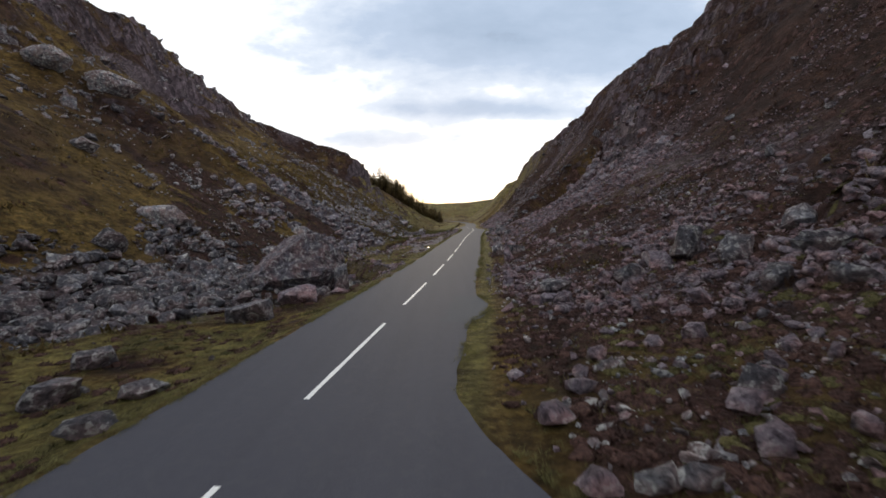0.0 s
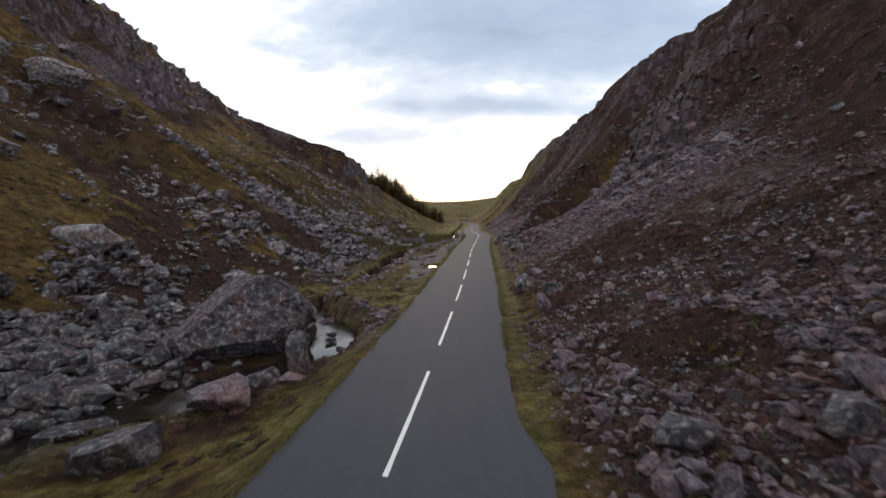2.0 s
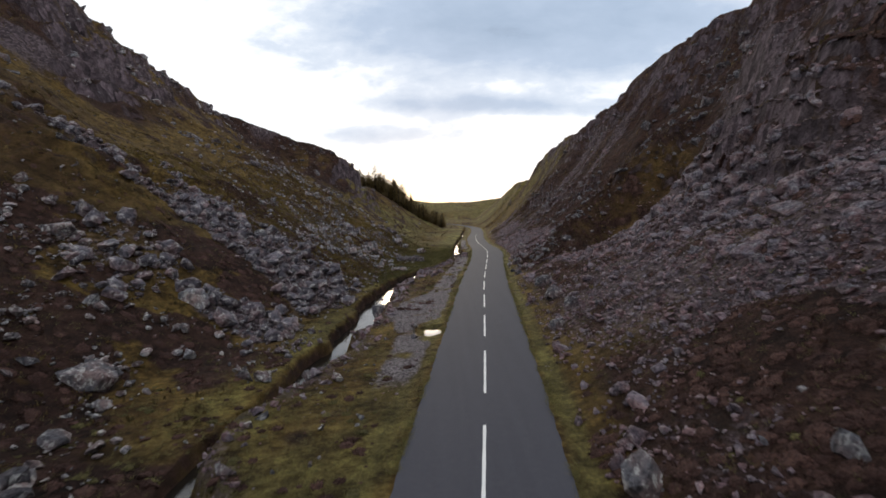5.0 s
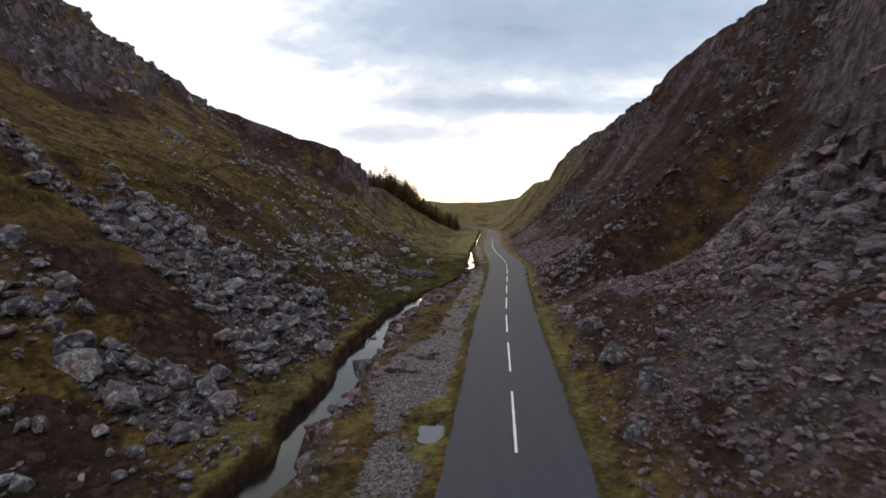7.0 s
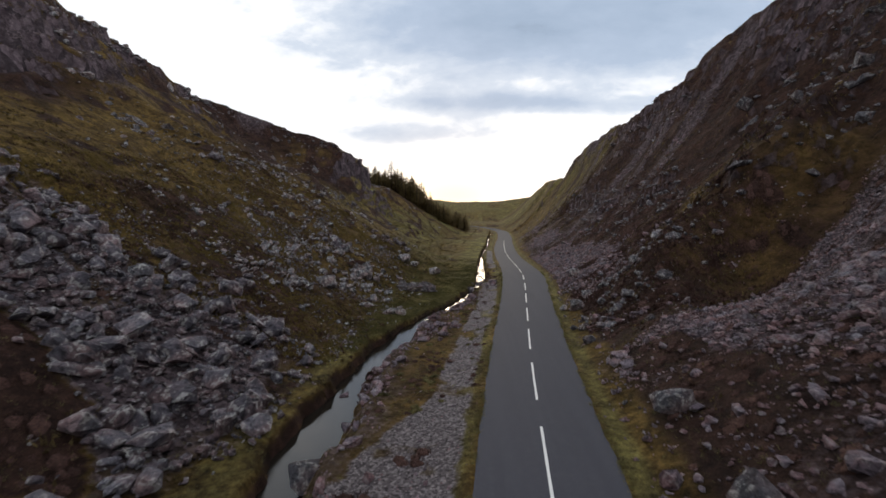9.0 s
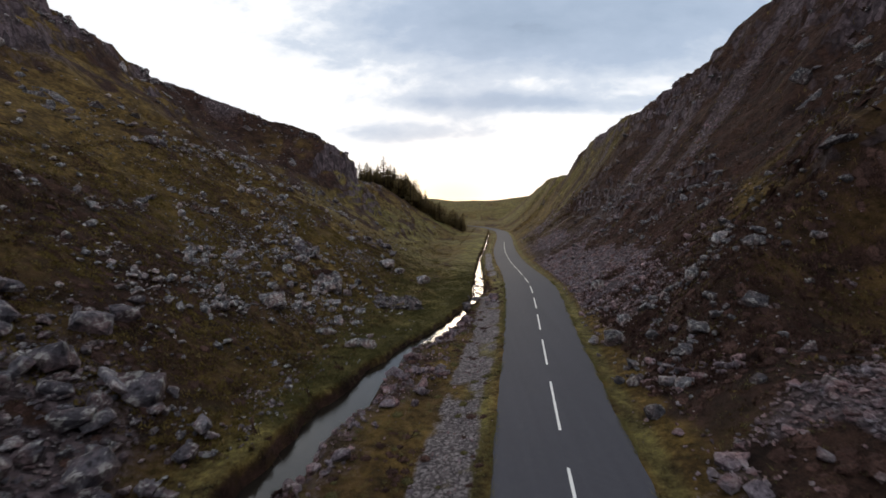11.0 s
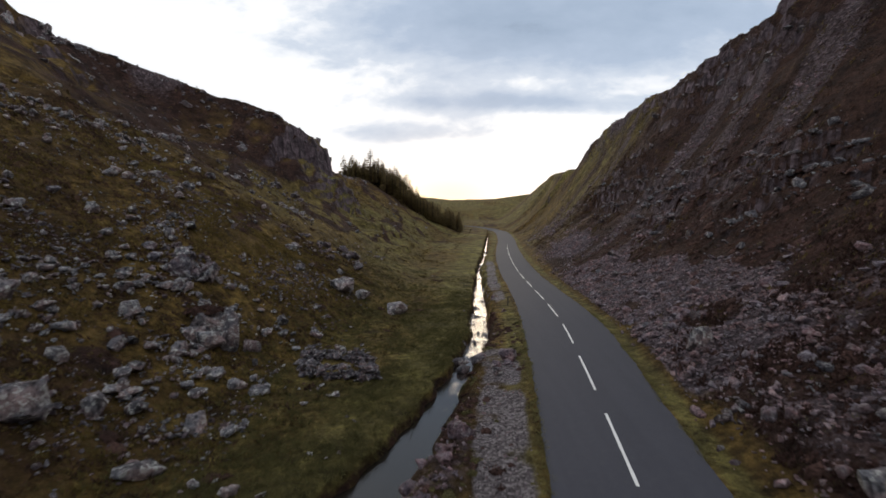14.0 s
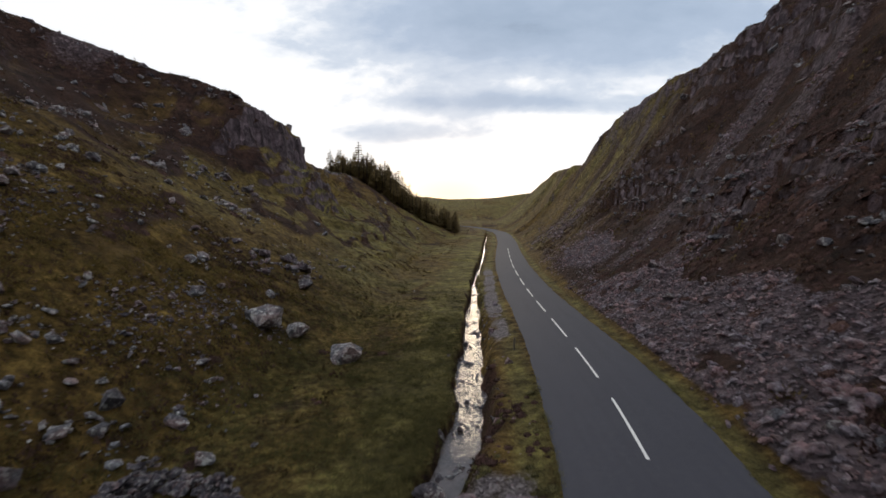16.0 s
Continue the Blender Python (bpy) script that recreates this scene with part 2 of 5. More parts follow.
    right = right + step(right, 20, 32) * (2.2 * (1 - 3.2 * np.abs(fbm(x * 0.7, y + 11, 13, 4))) + 0.9 * (1 - 3 * np.abs(fbm(x + 3, y, 5.5, 4))) + 0.7 * fbm(x, y, 2.2, 3))
    right = right + 0.7 * outcrop_band(x, y) * ledges(right, x, y, 2.0, 4)
    right = right + 0.42 * step(right + 4 * fbm(x + 9, y, 12, 3), 19, 25) * (1 - step(y, 190, 230)) * step(fbm(x + 77, y, 14, 3), -0.15, 0.15) * ledges(right, x, y, 3.6, 8)
    right = right + 0.8 * face * step(e, 13, 16) * (1 - step(e, 26, 34)) * ledges(right, x, y, 1.9, 5)
    rcap = glide(RIGHT_CAP, y) + 1.0 * fbm(x, y + 70, 9, 3)
    right = np.where(right > rcap - 3, rcap - 3 + 3 * np.tanh((right - rcap + 3) / 3), right)
    right = right + rz
    # valley floor between
    floor = -0.35 - 0.9 * low + 0.12 * fbm(x, y, 5, 3) + 0.03 * fbm(x, y, 0.9, 3)
    floor = np.where(off < 0, floor + (rz - floor - 0.03) * np.exp(-np.maximum(-off - 2.9, 0) / 1.4), rz - 0.03)
    floor = np.where(x < bx, (-0.98 - 1.0 * low + 0.12 * fbm(x, y, 4, 3)) * (1 - step(y, 235, 285)) + floor * step(y, 235, 285), floor) + np.where((x < bx) | (off > 0), 0, rz * 0.8 * (1 - np.exp(-np.maximum(-off - 2.9, 0) / 1.4)))
    z = np.where(off > 0, np.maximum(right, floor), floor)
    z = np.where(x < bx, np.maximum(floor, left) + 0.5 * np.exp(-((d - 1.5) / 3) ** 2) * 0, z)
    z = z + 0.05 * fbm(x, y, 1.3, 3) * step(np.abs(off), 3.0, 4.5)
    # the burn's channel
    side = np.abs(x - bx) / np.maximum(bw, 0.2)
    wob = 0.25 * fbm(x, y, 1.6, 3)
    cut = 1 - step(side + wob * np.where(x < bx, 0.35, 1), np.where(x < bx, 0.80, 0.60), np.where(x < bx, 1.25, 2.2))
    z = z + (np.minimum(bz - 0.35, z) - z) * cut * (1 - step(y, 270, 290))
    z = z - 0.3 * np.exp(-(off / 4.0) ** 4) * step(y, 250, 290)
    # far ridge that closes the valley
    far = step(y, 350, 490) * (18.6 + 0.022 * np.abs(x + 10) + 5.0 * fbm(x, y, 70, 4)) - 1.5
    z = np.where(y > 330, np.maximum(z, far), z)
    pool = (x + 1.4) ** 2 / 1.1 + (y - 59.7) ** 2 / 1.6
    return z - 0.30 * np.exp(-pool ** 2)


# ---- materials ----
def material(name):
    m = bpy.data.materials.new(name)
    m.use_nodes = True
    nt = m.node_tree
    b = nt.nodes["Principled BSDF"]
    b.inputs["Roughness"].default_value = 0.9
    b.inputs["Specular IOR Level"].default_value = 0.10
    return m, nt, b


def place(nt):
    return nt.nodes.new("ShaderNodeTexCoord").outputs["Object"]


def bumped(nt, b, h, strength, dist):
    n = nt.nodes.new("ShaderNodeBump")
    n.inputs["Strength"].default_value, n.inputs["Distance"].default_value = strength, dist
    nt.links.new(h, n.inputs["Height"])
    nt.links.new(n.outputs[0], b.inputs["Normal"])


def cells(nt, vec, scale, feature="F1", out="Distance"):
    n = nt.nodes.new("ShaderNodeTexVoronoi")
    n.feature = feature
    n.inputs["Scale"].default_value = scale
    nt.links.new(vec, n.inputs["Vector"])
    return n.outputs[out]


def cover_channels(nt):
    a = nt.nodes.new("ShaderNodeAttribute")
    a.attribute_name = "cover"
    s = nt.nodes.new("ShaderNodeSeparateColor")
    nt.links.new(a.outputs["Color"], s.inputs[0])
    return s.outputs[0], s.outputs[1], s.outputs[2], a.outputs["Alpha"]


def make_ground():
    m, nt, b = material("moorland")
    p = place(nt)
    stone, heath, green, gravel = cover_channels(nt)
    n0, n1, n2, n3 = noisy(nt, p, 0.11, 6, 0.6), noisy(nt, p, 0.5, 7, 0.68), noisy(nt, p, 2.2, 7, 0.72), noisy(nt, p, 12, 6, 0.75)
    grass = ramped(nt, n2, [(0.30, (0.043, 0.025, 0.011)), (0.52, (0.112, 0.066, 0.024)), (0.72, (0.200, 0.130, 0.046))])
    grass = mixed(nt, maths(nt, "MULTIPLY", n1, 0.8), grass, ramped(nt, n3, [(0.3, (0.052, 0.044, 0.012)), (0.7, (0.150, 0.120, 0.032))]))
    heather = ramped(nt, n3, [(0.30, (0.014, 0.008, 0.007)), (0.55, (0.046, 0.026, 0.021)), (0.8, (0.100, 0.059, 0.046))])
    lawn = ramped(nt, n3, [(0.30, (0.062, 0.056, 0.020)), (0.55, (0.150, 0.137, 0.049)), (0.8, (0.256, 0.226, 0.096))])
    shade = cells(nt, p, 3.2, out="Color")
    sepc = nt.nodes.new("ShaderNodeSeparateColor")
    nt.links.new(shade, sepc.inputs[0])
    # darker than the loose stones: soil and shade of their gaps in one colour
    rubble = ramped(nt, sepc.outputs[0], [(0.0, (0.019, 0.012, 0.014)), (0.5, (0.062, 0.043, 0.049)), (1.0, (0.165, 0.122, 0.132))])
    pebble = cells(nt, p, 11, out="Color")
    sepp = nt.nodes.new("ShaderNodeSeparateColor")
    nt.links.new(pebble, sepp.inputs[0])
    grit = ramped(nt, sepp.outputs[0], [(0.0, (0.050, 0.042, 0.045)), (0.6, (0.150, 0.130, 0.136)), (1.0, (0.31, 0.275, 0.28))])
    rubble = mixed(nt, 0.15, rubble, grit)

    def edge(fac, n, width=0.22):
        k = maths(nt, "ADD", fac, maths(nt, "MULTIPLY", maths(nt, "SUBTRACT", n, 0.5), 1.1))
        r = nt.nodes.new("ShaderNodeMapRange")
        r.inputs["From Min"].default_value, r.inputs["From Max"].default_value = 0.5 - width, 0.5 + width
        nt.links.new(k, r.inputs["Value"])
        return r.outputs[0]

    c = mixed(nt, edge(heath, n2), grass, heather)
    c = mixed(nt, edge(green, n2), c, lawn)
    tone = ramped(nt, maths(nt, "ADD", maths(nt, "MULTIPLY", n1, 0.55), maths(nt, "MULTIPLY", n2, 0.45)), [(0.39, (0.25, 0.23, 0.23)), (0.50, (0.82, 0.77, 0.76)), (0.61, (1.68, 1.59, 1.52))])
    c = mixed(nt, 1.0, c, tone, "MULTIPLY")
    c = mixed(nt, 0.6, c, mixed(nt, 1.0, c, ramped(nt, n0, [(0.35, (0.70, 0.62, 0.60)), (0.65, (1.15, 1.15, 1.0))]), "MULTIPLY"))
    c = mixed(nt, edge(stone, n2, 0.15), c, rubble)
    geo = nt.nodes.new("ShaderNodeNewGeometry")
    up = nt.nodes.new("ShaderNodeSeparateXYZ")
    nt.links.new(geo.outputs["True Normal"], up.inputs[0])
    bare = nt.nodes.new("ShaderNodeMapRange")
    bare.inputs["From Min"].default_value, bare.inputs["From Max"].default_value = 0.47, 0.27
    nt.links.new(maths(nt, "ADD", up.outputs[2], maths(nt, "MULTIPLY", maths(nt, "SUBTRACT", n1, 0.5), 0.55)), bare.inputs["Value"])
    crag = ramped(nt, noisy(nt, p, 1.1, 8, 0.74, 0.5), [(0.30, (0.026, 0.019, 0.022)), (0.50, (0.080, 0.064, 0.070)), (0.70, (0.175, 0.148, 0.156))])
    inland = nt.nodes.new("ShaderNodeSeparateXYZ")
    nt.links.new(p, inland.inputs[0])
    high = nt.nodes.new("ShaderNodeMapRange")
    high.inputs["From Min"].default_value, high.inputs["From Max"].default_value = 3.0, 7.0
    nt.links.new(inland.outputs[2], high.inputs["Value"])
    grain = nt.nodes.new("ShaderNodeMapping")
    grain.inputs["Scale"].default_value = (1.1, 1.1, 0.45)
    grain.inputs["Rotation"].default_value = (0.25, 0.35, 0)
    warp = nt.nodes.new("ShaderNodeVectorMath")
    nt.links.new(p, warp.inputs[0])
    nt.links.new(mixed(nt, 1.0, (0, 0, 0), noisy(nt, p, 0.8, 4), "ADD"), warp.inputs[1])
    nt.links.new(warp.outputs[0], grain.inputs[0])
    slab, slab_gap = cells(nt, grain.outputs[0], 1.0, out="Color"), cells(nt, grain.outputs[0], 1.0)
    tint = nt.nodes.new("ShaderNodeSeparateColor")
    nt.links.new(slab, tint.inputs[0])
    crag = mixed(nt, 1.0, crag, ramped(nt, tint.outputs[0], [(0.0, (0.45, 0.42, 0.44)), (0.5, (1.0, 0.94, 0.97)), (1.0, (1.5, 1.38, 1.42))]), "MULTIPLY")
    rocky = maths(nt, "MULTIPLY", bare.outputs[0], high.outputs[0])
    c = mixed(nt, rocky, c, crag)
    c = mixed(nt, edge(gravel, n2, 0.15), c, grit)
    nt.links.new(c, b.inputs["Base Color"])
    h = maths(nt, "ADD", maths(nt, "MULTIPLY", n3, 0.6), maths(nt, "MULTIPLY", n2, 1.0))
    h = maths(nt, "ADD", h, maths(nt, "MULTIPLY", maths(nt, "MULTIPLY", stone, cells(nt, p, 3.2)), 1.6))
    h = maths(nt, "ADD", h, maths(nt, "MULTIPLY", rocky, maths(nt, "MULTIPLY", maths(nt, "ADD", tint.outputs[1], slab_gap), 2.2)))
    bumped(nt, b, h, 1.0, 0.22)
    return m


def make_rock(name, dark, mid, pale, lichen):
    m, nt, b = material(name)
    p = place(nt)
    info = nt.nodes.new("ShaderNodeObjectInfo")
    geo = nt.nodes.new("ShaderNodeNewGeometry")
    rnd = maths(nt, "FRACT", maths(nt, "ADD", geo.outputs["Random Per Island"], info.outputs["Random"]))
    n1, n2, n3 = noisy(nt, p, 1.5, 8, 0.72, 0.4), noisy(nt, p, 8, 7, 0.74), noisy(nt, p, 3.4, 6, 0.66, 0.6)
    c = ramped(nt, n1, [(0.30, dark), (0.5, mid), (0.72, pale)])
    c = mixed(nt, 0.45, c, ramped(nt, rnd, [(0.0, dark), (0.45, mid), (1.0, pale)]))
    rust = ramped(nt, noisy(nt, p, 0.9, 4, 0.6), [(0.42, (0.90, 0.98, 1.04)), (0.60, (1.18, 0.94, 0.88))])
    c = mixed(nt, 1.0, c, rust, "MULTIPLY")
    c = mixed(nt, 1.0, c, ramped(nt, n2, [(0.32, (0.38, 0.37, 0.38)), (0.48, (0.86, 0.86, 0.86)), (0.66, (1.30, 1.30, 1.30))]), "MULTIPLY")
    spots = maths(nt, "MULTIPLY", ramped(nt, n3, [(0.53, 0.0), (0.58, 1.0)]), ramped(nt, n2, [(0.40, 0.0), (0.52, 1.0)]))
    c = mixed(nt, maths(nt, "MULTIPLY", spots, lichen), c, (0.60, 0.60, 0.57))
    c = mixed(nt, 1.0, c, ramped(nt, n3, [(0.34, (0.30, 0.29, 0.30)), (0.45, (1.0, 1.0, 1.0))]), "MULTIPLY")
    nt.links.new(c, b.inputs["Base Color"])
    b.inputs["Roughness"].default_value = 0.82
    b.inputs["Specular IOR Level"].default_value = 0.22
    h = maths(nt, "ADD", n1, maths(nt, "MULTIPLY", n2, 0.55))
    h = maths(nt, "ADD", h, maths(nt, "MULTIPLY", cells(nt, p, 2.4), 0.5))
    bumped(nt, b, h, 1.0, 0.26)
    return m


def make_asphalt(name, low, top):
    m, nt, b = material(name)
    p = place(nt)
    n1, n2, n3 = noisy(nt, p, 0.5, 5), noisy(nt, p, 60, 3, 0.7), noisy(nt, p, 4, 5)
    c = ramped(nt, n2, [(0.3, low), (0.75, top)])
    c = mixed(nt, maths(nt, "MULTIPLY", n1, 0.5), c, mixed(nt, 1.0, c, (0.72, 0.72, 0.74), "MULTIPLY"))
    c = mixed(nt, maths(nt, "MULTIPLY", ramped(nt, n3, [(0.5, 0.0), (0.7, 1.0)]), 0.10), c, (0.11, 0.105, 0.10))
    lane = nt.nodes.new("ShaderNodeMapping")
    lane.inputs["Scale"].default_value = (2.2, 0.06, 1)
    nt.links.new(p, lane.inputs[0])
    c = mixed(nt, 1.0, c, ramped(nt, noisy(nt, lane.outputs[0], 1.0, 3, 0.5), [(0.35, (0.95, 0.95, 0.955)), (0.65, (1.05, 1.05, 1.045))]), "MULTIPLY")
    nt.links.new(c, b.inputs["Base Color"])
    b.inputs["Roughness"].default_value = 0.8
    b.inputs["Specular IOR Level"].default_value = 0.25
    bumped(nt, b, n2, 0.4, 0.01)
    return m


def make_plain(name, a, c, scale, rough=0.85, bump=0.0):
    m, nt, b = material(name)
    p = place(nt)
    n = noisy(nt, p, scale, 5, 0.65)
    info = nt.nodes.new("ShaderNodeNewGeometry").outputs["Random Per Island"]
    col = mixed(nt, 0.5, ramped(nt, n, [(0.3, a), (0.7, c)]), ramped(nt, info, [(0.0, a), (1.0, c)]))
    nt.links.new(col, b.inputs["Base Color"])
    b.inputs["Roughness"].default_value = rough
    if bump:
        fine = noisy(nt, p, 11, 5, 0.75)
        nt.links.new(mixed(nt, 1.0, col, ramped(nt, fine, [(0.34, (0.35, 0.33, 0.32)), (0.50, (0.95, 0.95, 0.95)), (0.66, (1.55, 1.5, 1.4))]), "MULTIPLY"), b.inputs["Base Color"])
        bumped(nt, b, fine, bump, 0.12)
    return m


def make_leaf(name, a, c, scale, through_light):
    """Thin leaves that let part of the light through."""
    m = make_plain(name, a, c, scale)
    nt = m.node_tree
    b = nt.nodes["Principled BSDF"]
    thin, mix = nt.nodes.new("ShaderNodeBsdfTranslucent"), nt.nodes.new("ShaderNodeMixShader")
    nt.links.new(b.inputs["Base Color"].links[0].from_socket, thin.inputs[0])
    mix.inputs[0].default_value = through_light
    nt.links.new(b.outputs[0], mix.inputs[1])
    nt.links.new(thin.outputs[0], mix.inputs[2])
    nt.links.new(mix.outputs[0], nt.nodes["Material Output"].inputs[0])
    return m


def make_water(name, ripple, deep=(0.012, 0.010, 0.008)):
    m, nt, b = material(name)
    p = place(nt)
    bed = mixed(nt, 0.5, ramped(nt, noisy(nt, p, 0.7, 5, 0.6), [(0.35, (0.016, 0.013, 0.011)), (0.65, (0.095, 0.074, 0.074))]), ramped(nt, noisy(nt, p, 5, 4, 0.7), [(0.3, (0.010, 0.008, 0.008)), (0.7, (0.105, 0.085, 0.085))]))
    b.inputs["Roughness"].default_value = 0.06
    b.inputs["Specular IOR Level"].default_value = 0.38
    st = nt.nodes.new("ShaderNodeMapping")
    st.inputs["Scale"].default_value = (0.9, 2.6, 1)
    nt.links.new(p, st.inputs[0])
    calm = ramped(nt, noisy(nt, p, 0.22, 2), [(0.42, 0.06), (0.60, 0.35)])
    along = nt.nodes.new("ShaderNodeSeparateXYZ")
    nt.links.new(p, along.inputs[0])
    riffle = nt.nodes.new("ShaderNodeMapRange")
    riffle.inputs["From Min"].default_value, riffle.inputs["From Max"].default_value = 112.0, 117.0
    nt.links.new(along.outputs[1], riffle.inputs["Value"])
    nt.links.new(mixed(nt, riffle.outputs[0], deep, bed), b.inputs["Base Color"])
    lively = nt.nodes.new("ShaderNodeMapRange")
    lively.inputs["From Min"].default_value, lively.inputs["From Max"].default_value = 116.0, 124.0
    nt.links.new(along.outputs[1], lively.inputs["Value"])
    calm = maths(nt, "MAXIMUM", calm, maths(nt, "MULTIPLY", lively.outputs[0], 1.9))
    bumped(nt, b, maths(nt, "MULTIPLY", noisy(nt, st.outputs[0], 2.2, 5, 0.65, 0.8), calm), ripple, 0.05)
    return m


M_GROUND = make_ground()
M_ROCK = make_rock("grey_stone", (0.037, 0.031, 0.036), (0.101, 0.089, 0.098), (0.235, 0.217, 0.232), 0.40)
M_SCREE = make_rock("pink_grey_scree", (0.068, 0.046, 0.054), (0.186, 0.136, 0.154), (0.385, 0.308, 0.335), 0.22)
M_CLIFF = make_rock("purple_cliff_stone", (0.062, 0.047, 0.056), (0.150, 0.120, 0.138), (0.290, 0.250, 0.272), 0.25)
M_FAN = make_rock("pale_pink_scree", (0.080, 0.057, 0.064), (0.214, 0.163, 0.177), (0.410, 0.335, 0.356), 0.20)
M_PALE = make_rock("pale_stone", (0.052, 0.045, 0.049), (0.180, 0.161, 0.170), (0.430, 0.402, 0.410), 0.75)
M_ROAD = make_asphalt("asphalt", (0.032, 0.033, 0.043), (0.064, 0.065, 0.083))
M_PATCH = make_asphalt("new_asphalt", (0.032, 0.037, 0.047), (0.060, 0.066, 0.081))
M_PAINT = make_plain("road_paint", (0.55, 0.55, 0.53), (0.80, 0.80, 0.78), 18, 0.6)
M_GRASS = make_leaf("grass_blades", (0.080, 0.078, 0.030), (0.240, 0.216, 0.096), 1.2, 0.4)
M_HEATH = make_plain("heather", (0.020, 0.011, 0.010), (0.115, 0.064, 0.054), 1.5, 0.9, 1.0)
M_MOOR = make_plain("moor_grass", (0.031, 0.022, 0.010), (0.190, 0.138, 0.058), 0.6, 0.9, 1.0)
M_RUST = make_plain("rusty_heather", (0.025, 0.014, 0.011), (0.134, 0.080, 0.058), 0.5, 0.9, 1.0)
M_MOSS = make_plain("mossy_grass", (0.042, 0.039, 0.017), (0.142, 0.124, 0.052), 1.8, 0.9, 1.0)
M_HILL = make_leaf("hill_grass", (0.055, 0.042, 0.014), (0.216, 0.156, 0.052), 0.8, 0.3)
M_DRIFT = make_rock("drift_stone", (0.038, 0.031, 0.037), (0.122, 0.102, 0.117), (0.290, 0.254, 0.274), 0.45)
M_LUSH = make_leaf("terrace_grass", (0.036, 0.034, 0.013), (0.124, 0.113, 0.043), 0.8, 0.4)
M_WATER = make_water("stream_water", 0.5)
# pale base colour: the light bed, with some reflected sky put into it
M_POOL = make_water("still_water", 0.02, (0.13, 0.115, 0.12))
M_BARK = make_plain("bark", (0.05, 0.038, 0.028), (0.11, 0.085, 0.065), 6)
# needles lighter than natural: the glare before the low sun is in their colour
M_NEEDLE = make_leaf("conifer_needles", (0.112, 0.082, 0.038), (0.255, 0.190, 0.090), 2, 0.6)
M_TWIG = make_plain("birch_twigs", (0.07, 0.05, 0.04), (0.13, 0.10, 0.08), 5)
M_POST = make_plain("weathered_timber", (0.07, 0.06, 0.05), (0.14, 0.12, 0.10), 12)


# ---- mesh helpers ----
def fast_mesh(name, co, tri, mat, smooth=False):
    """A mesh of triangles or quads from arrays."""
    n = tri.shape[1]
    me = bpy.data.meshes.new(name)
    me.vertices.add(len(co))
    me.vertices.foreach_set("co", np.ascontiguousarray(co, np.float32).ravel())
    me.loops.add(tri.size)
    me.loops.foreach_set("vertex_index", np.ascontiguousarray(tri, np.int32).ravel())
    me.polygons.add(len(tri))
    me.polygons.foreach_set("loop_start", np.arange(0, tri.size, n, dtype=np.int32))
    me.polygons.foreach_set("use_smooth", np.full(len(tri), smooth))
    me.materials.append(mat)
    me.update(calc_edges=True)
    me.validate()
    return me


def part(name, bm, mat, parent=None, label=""):
    me = bpy.data.meshes.new(name)
    bm.to_mesh(me)
    bm.free()
    me.materials.append(mat)
    ob = new(name, me)
    if parent is not None:
        ob.parent = parent
    return tagged(ob, label) if label else ob


def grid_faces(nu, nv):
    a = np.arange(nu * nv).reshape(nu, nv)
    return np.stack([a[:-1, :-1], a[1:, :-1], a[1:, 1:], a[:-1, 1:]], -1).reshape(-1, 4)


# ---- ground cover ----
SCREE = [  # x, y, half width, half length, turn, amount
    (-18.5, 28.5, 8, 8.5, 0, 0.8), (-20, 42, 7, 9, 0, 0.55), (-24, 77, 9, 2.6, -38, 0.95), (-25, 82, 9, 2.2, -25, 0.95), (-15.5, 63, 5, 3, 0, 0.85), (-31, 76.5, 17, 2.8, -4, 0.85), (-25, 66, 10, 4, 10, 0.45), (-15.5, 76, 5.5, 11, 8, 1.0), (-22, 84, 9, 3, 60, 0.25),
    (-12, 60, 4, 6, 0, 0.4), (-24, 62, 5, 5, 0, 0.5), (-27, 112, 6, 6, 0, 0.22), (-34, 128, 12, 5, 50, 0.28), (-18.5, 118, 2.5, 3, 0, 0.6),
    (-14, 140, 8, 4, 60, 0.25), (-28, 160, 10, 4, 60, 0.3),
    (9, 22, 8, 14, 0, 0.75), (14, 38, 11, 9, 0, 0.62), (22, 26, 9, 16, 0, 0.60), (12, 58, 7, 12, -8, 0.70), (22, 70, 9, 16, -10, 0.8), (34, 84, 8, 12, 0, 0.75), (42, 98, 6, 9, 0, 0.6), (14, 82, 7, 10, -8, 0.85), (27, 90, 9, 14, -10, 0.7), (14, 100, 4, 9, -5, 0.6), (14.5, 103, 3.5, 6, 0, 0.75),
    (15, 48, 8, 8, 0, 0.8), (24, 50, 9, 12, 0, 0.85), (30, 42, 9, 14, 0, 0.7), (24, 88, 7, 9, -10, 0.95), (13, 84, 4, 8, -5, 0.8), (22, 215, 5, 14, -8, 0.35),
]


HEATHS = [  # dark heather patches: x, y, half width, half length
    (10.5, 41, 3.6, 7), (7.4, 24.6, 1.8, 2.4), (10.5, 75.5, 2.6, 4.5), (15, 114.8, 1.2, 2.6), (14.0, 105.6, 1.3, 2.6), (24, 141, 4.5, 5), (25.5, 122, 2.6, 9),
    (20.6, 131.5, 1.1, 2), (20, 150, 3.6, 7), (-20.5, 69, 4.6, 3.2), (-17, 67.5, 3.5, 2), (-18, 57, 4.5, 3), (-12.5, 54, 2.5, 3), (-24, 52, 6, 5), (-31, 60, 7, 4), (-17, 47, 3, 4),
    (12.5, 87, 3, 4.5), (32, 108, 5, 8), (30, 160, 4, 9), (27, 62, 3, 3)]


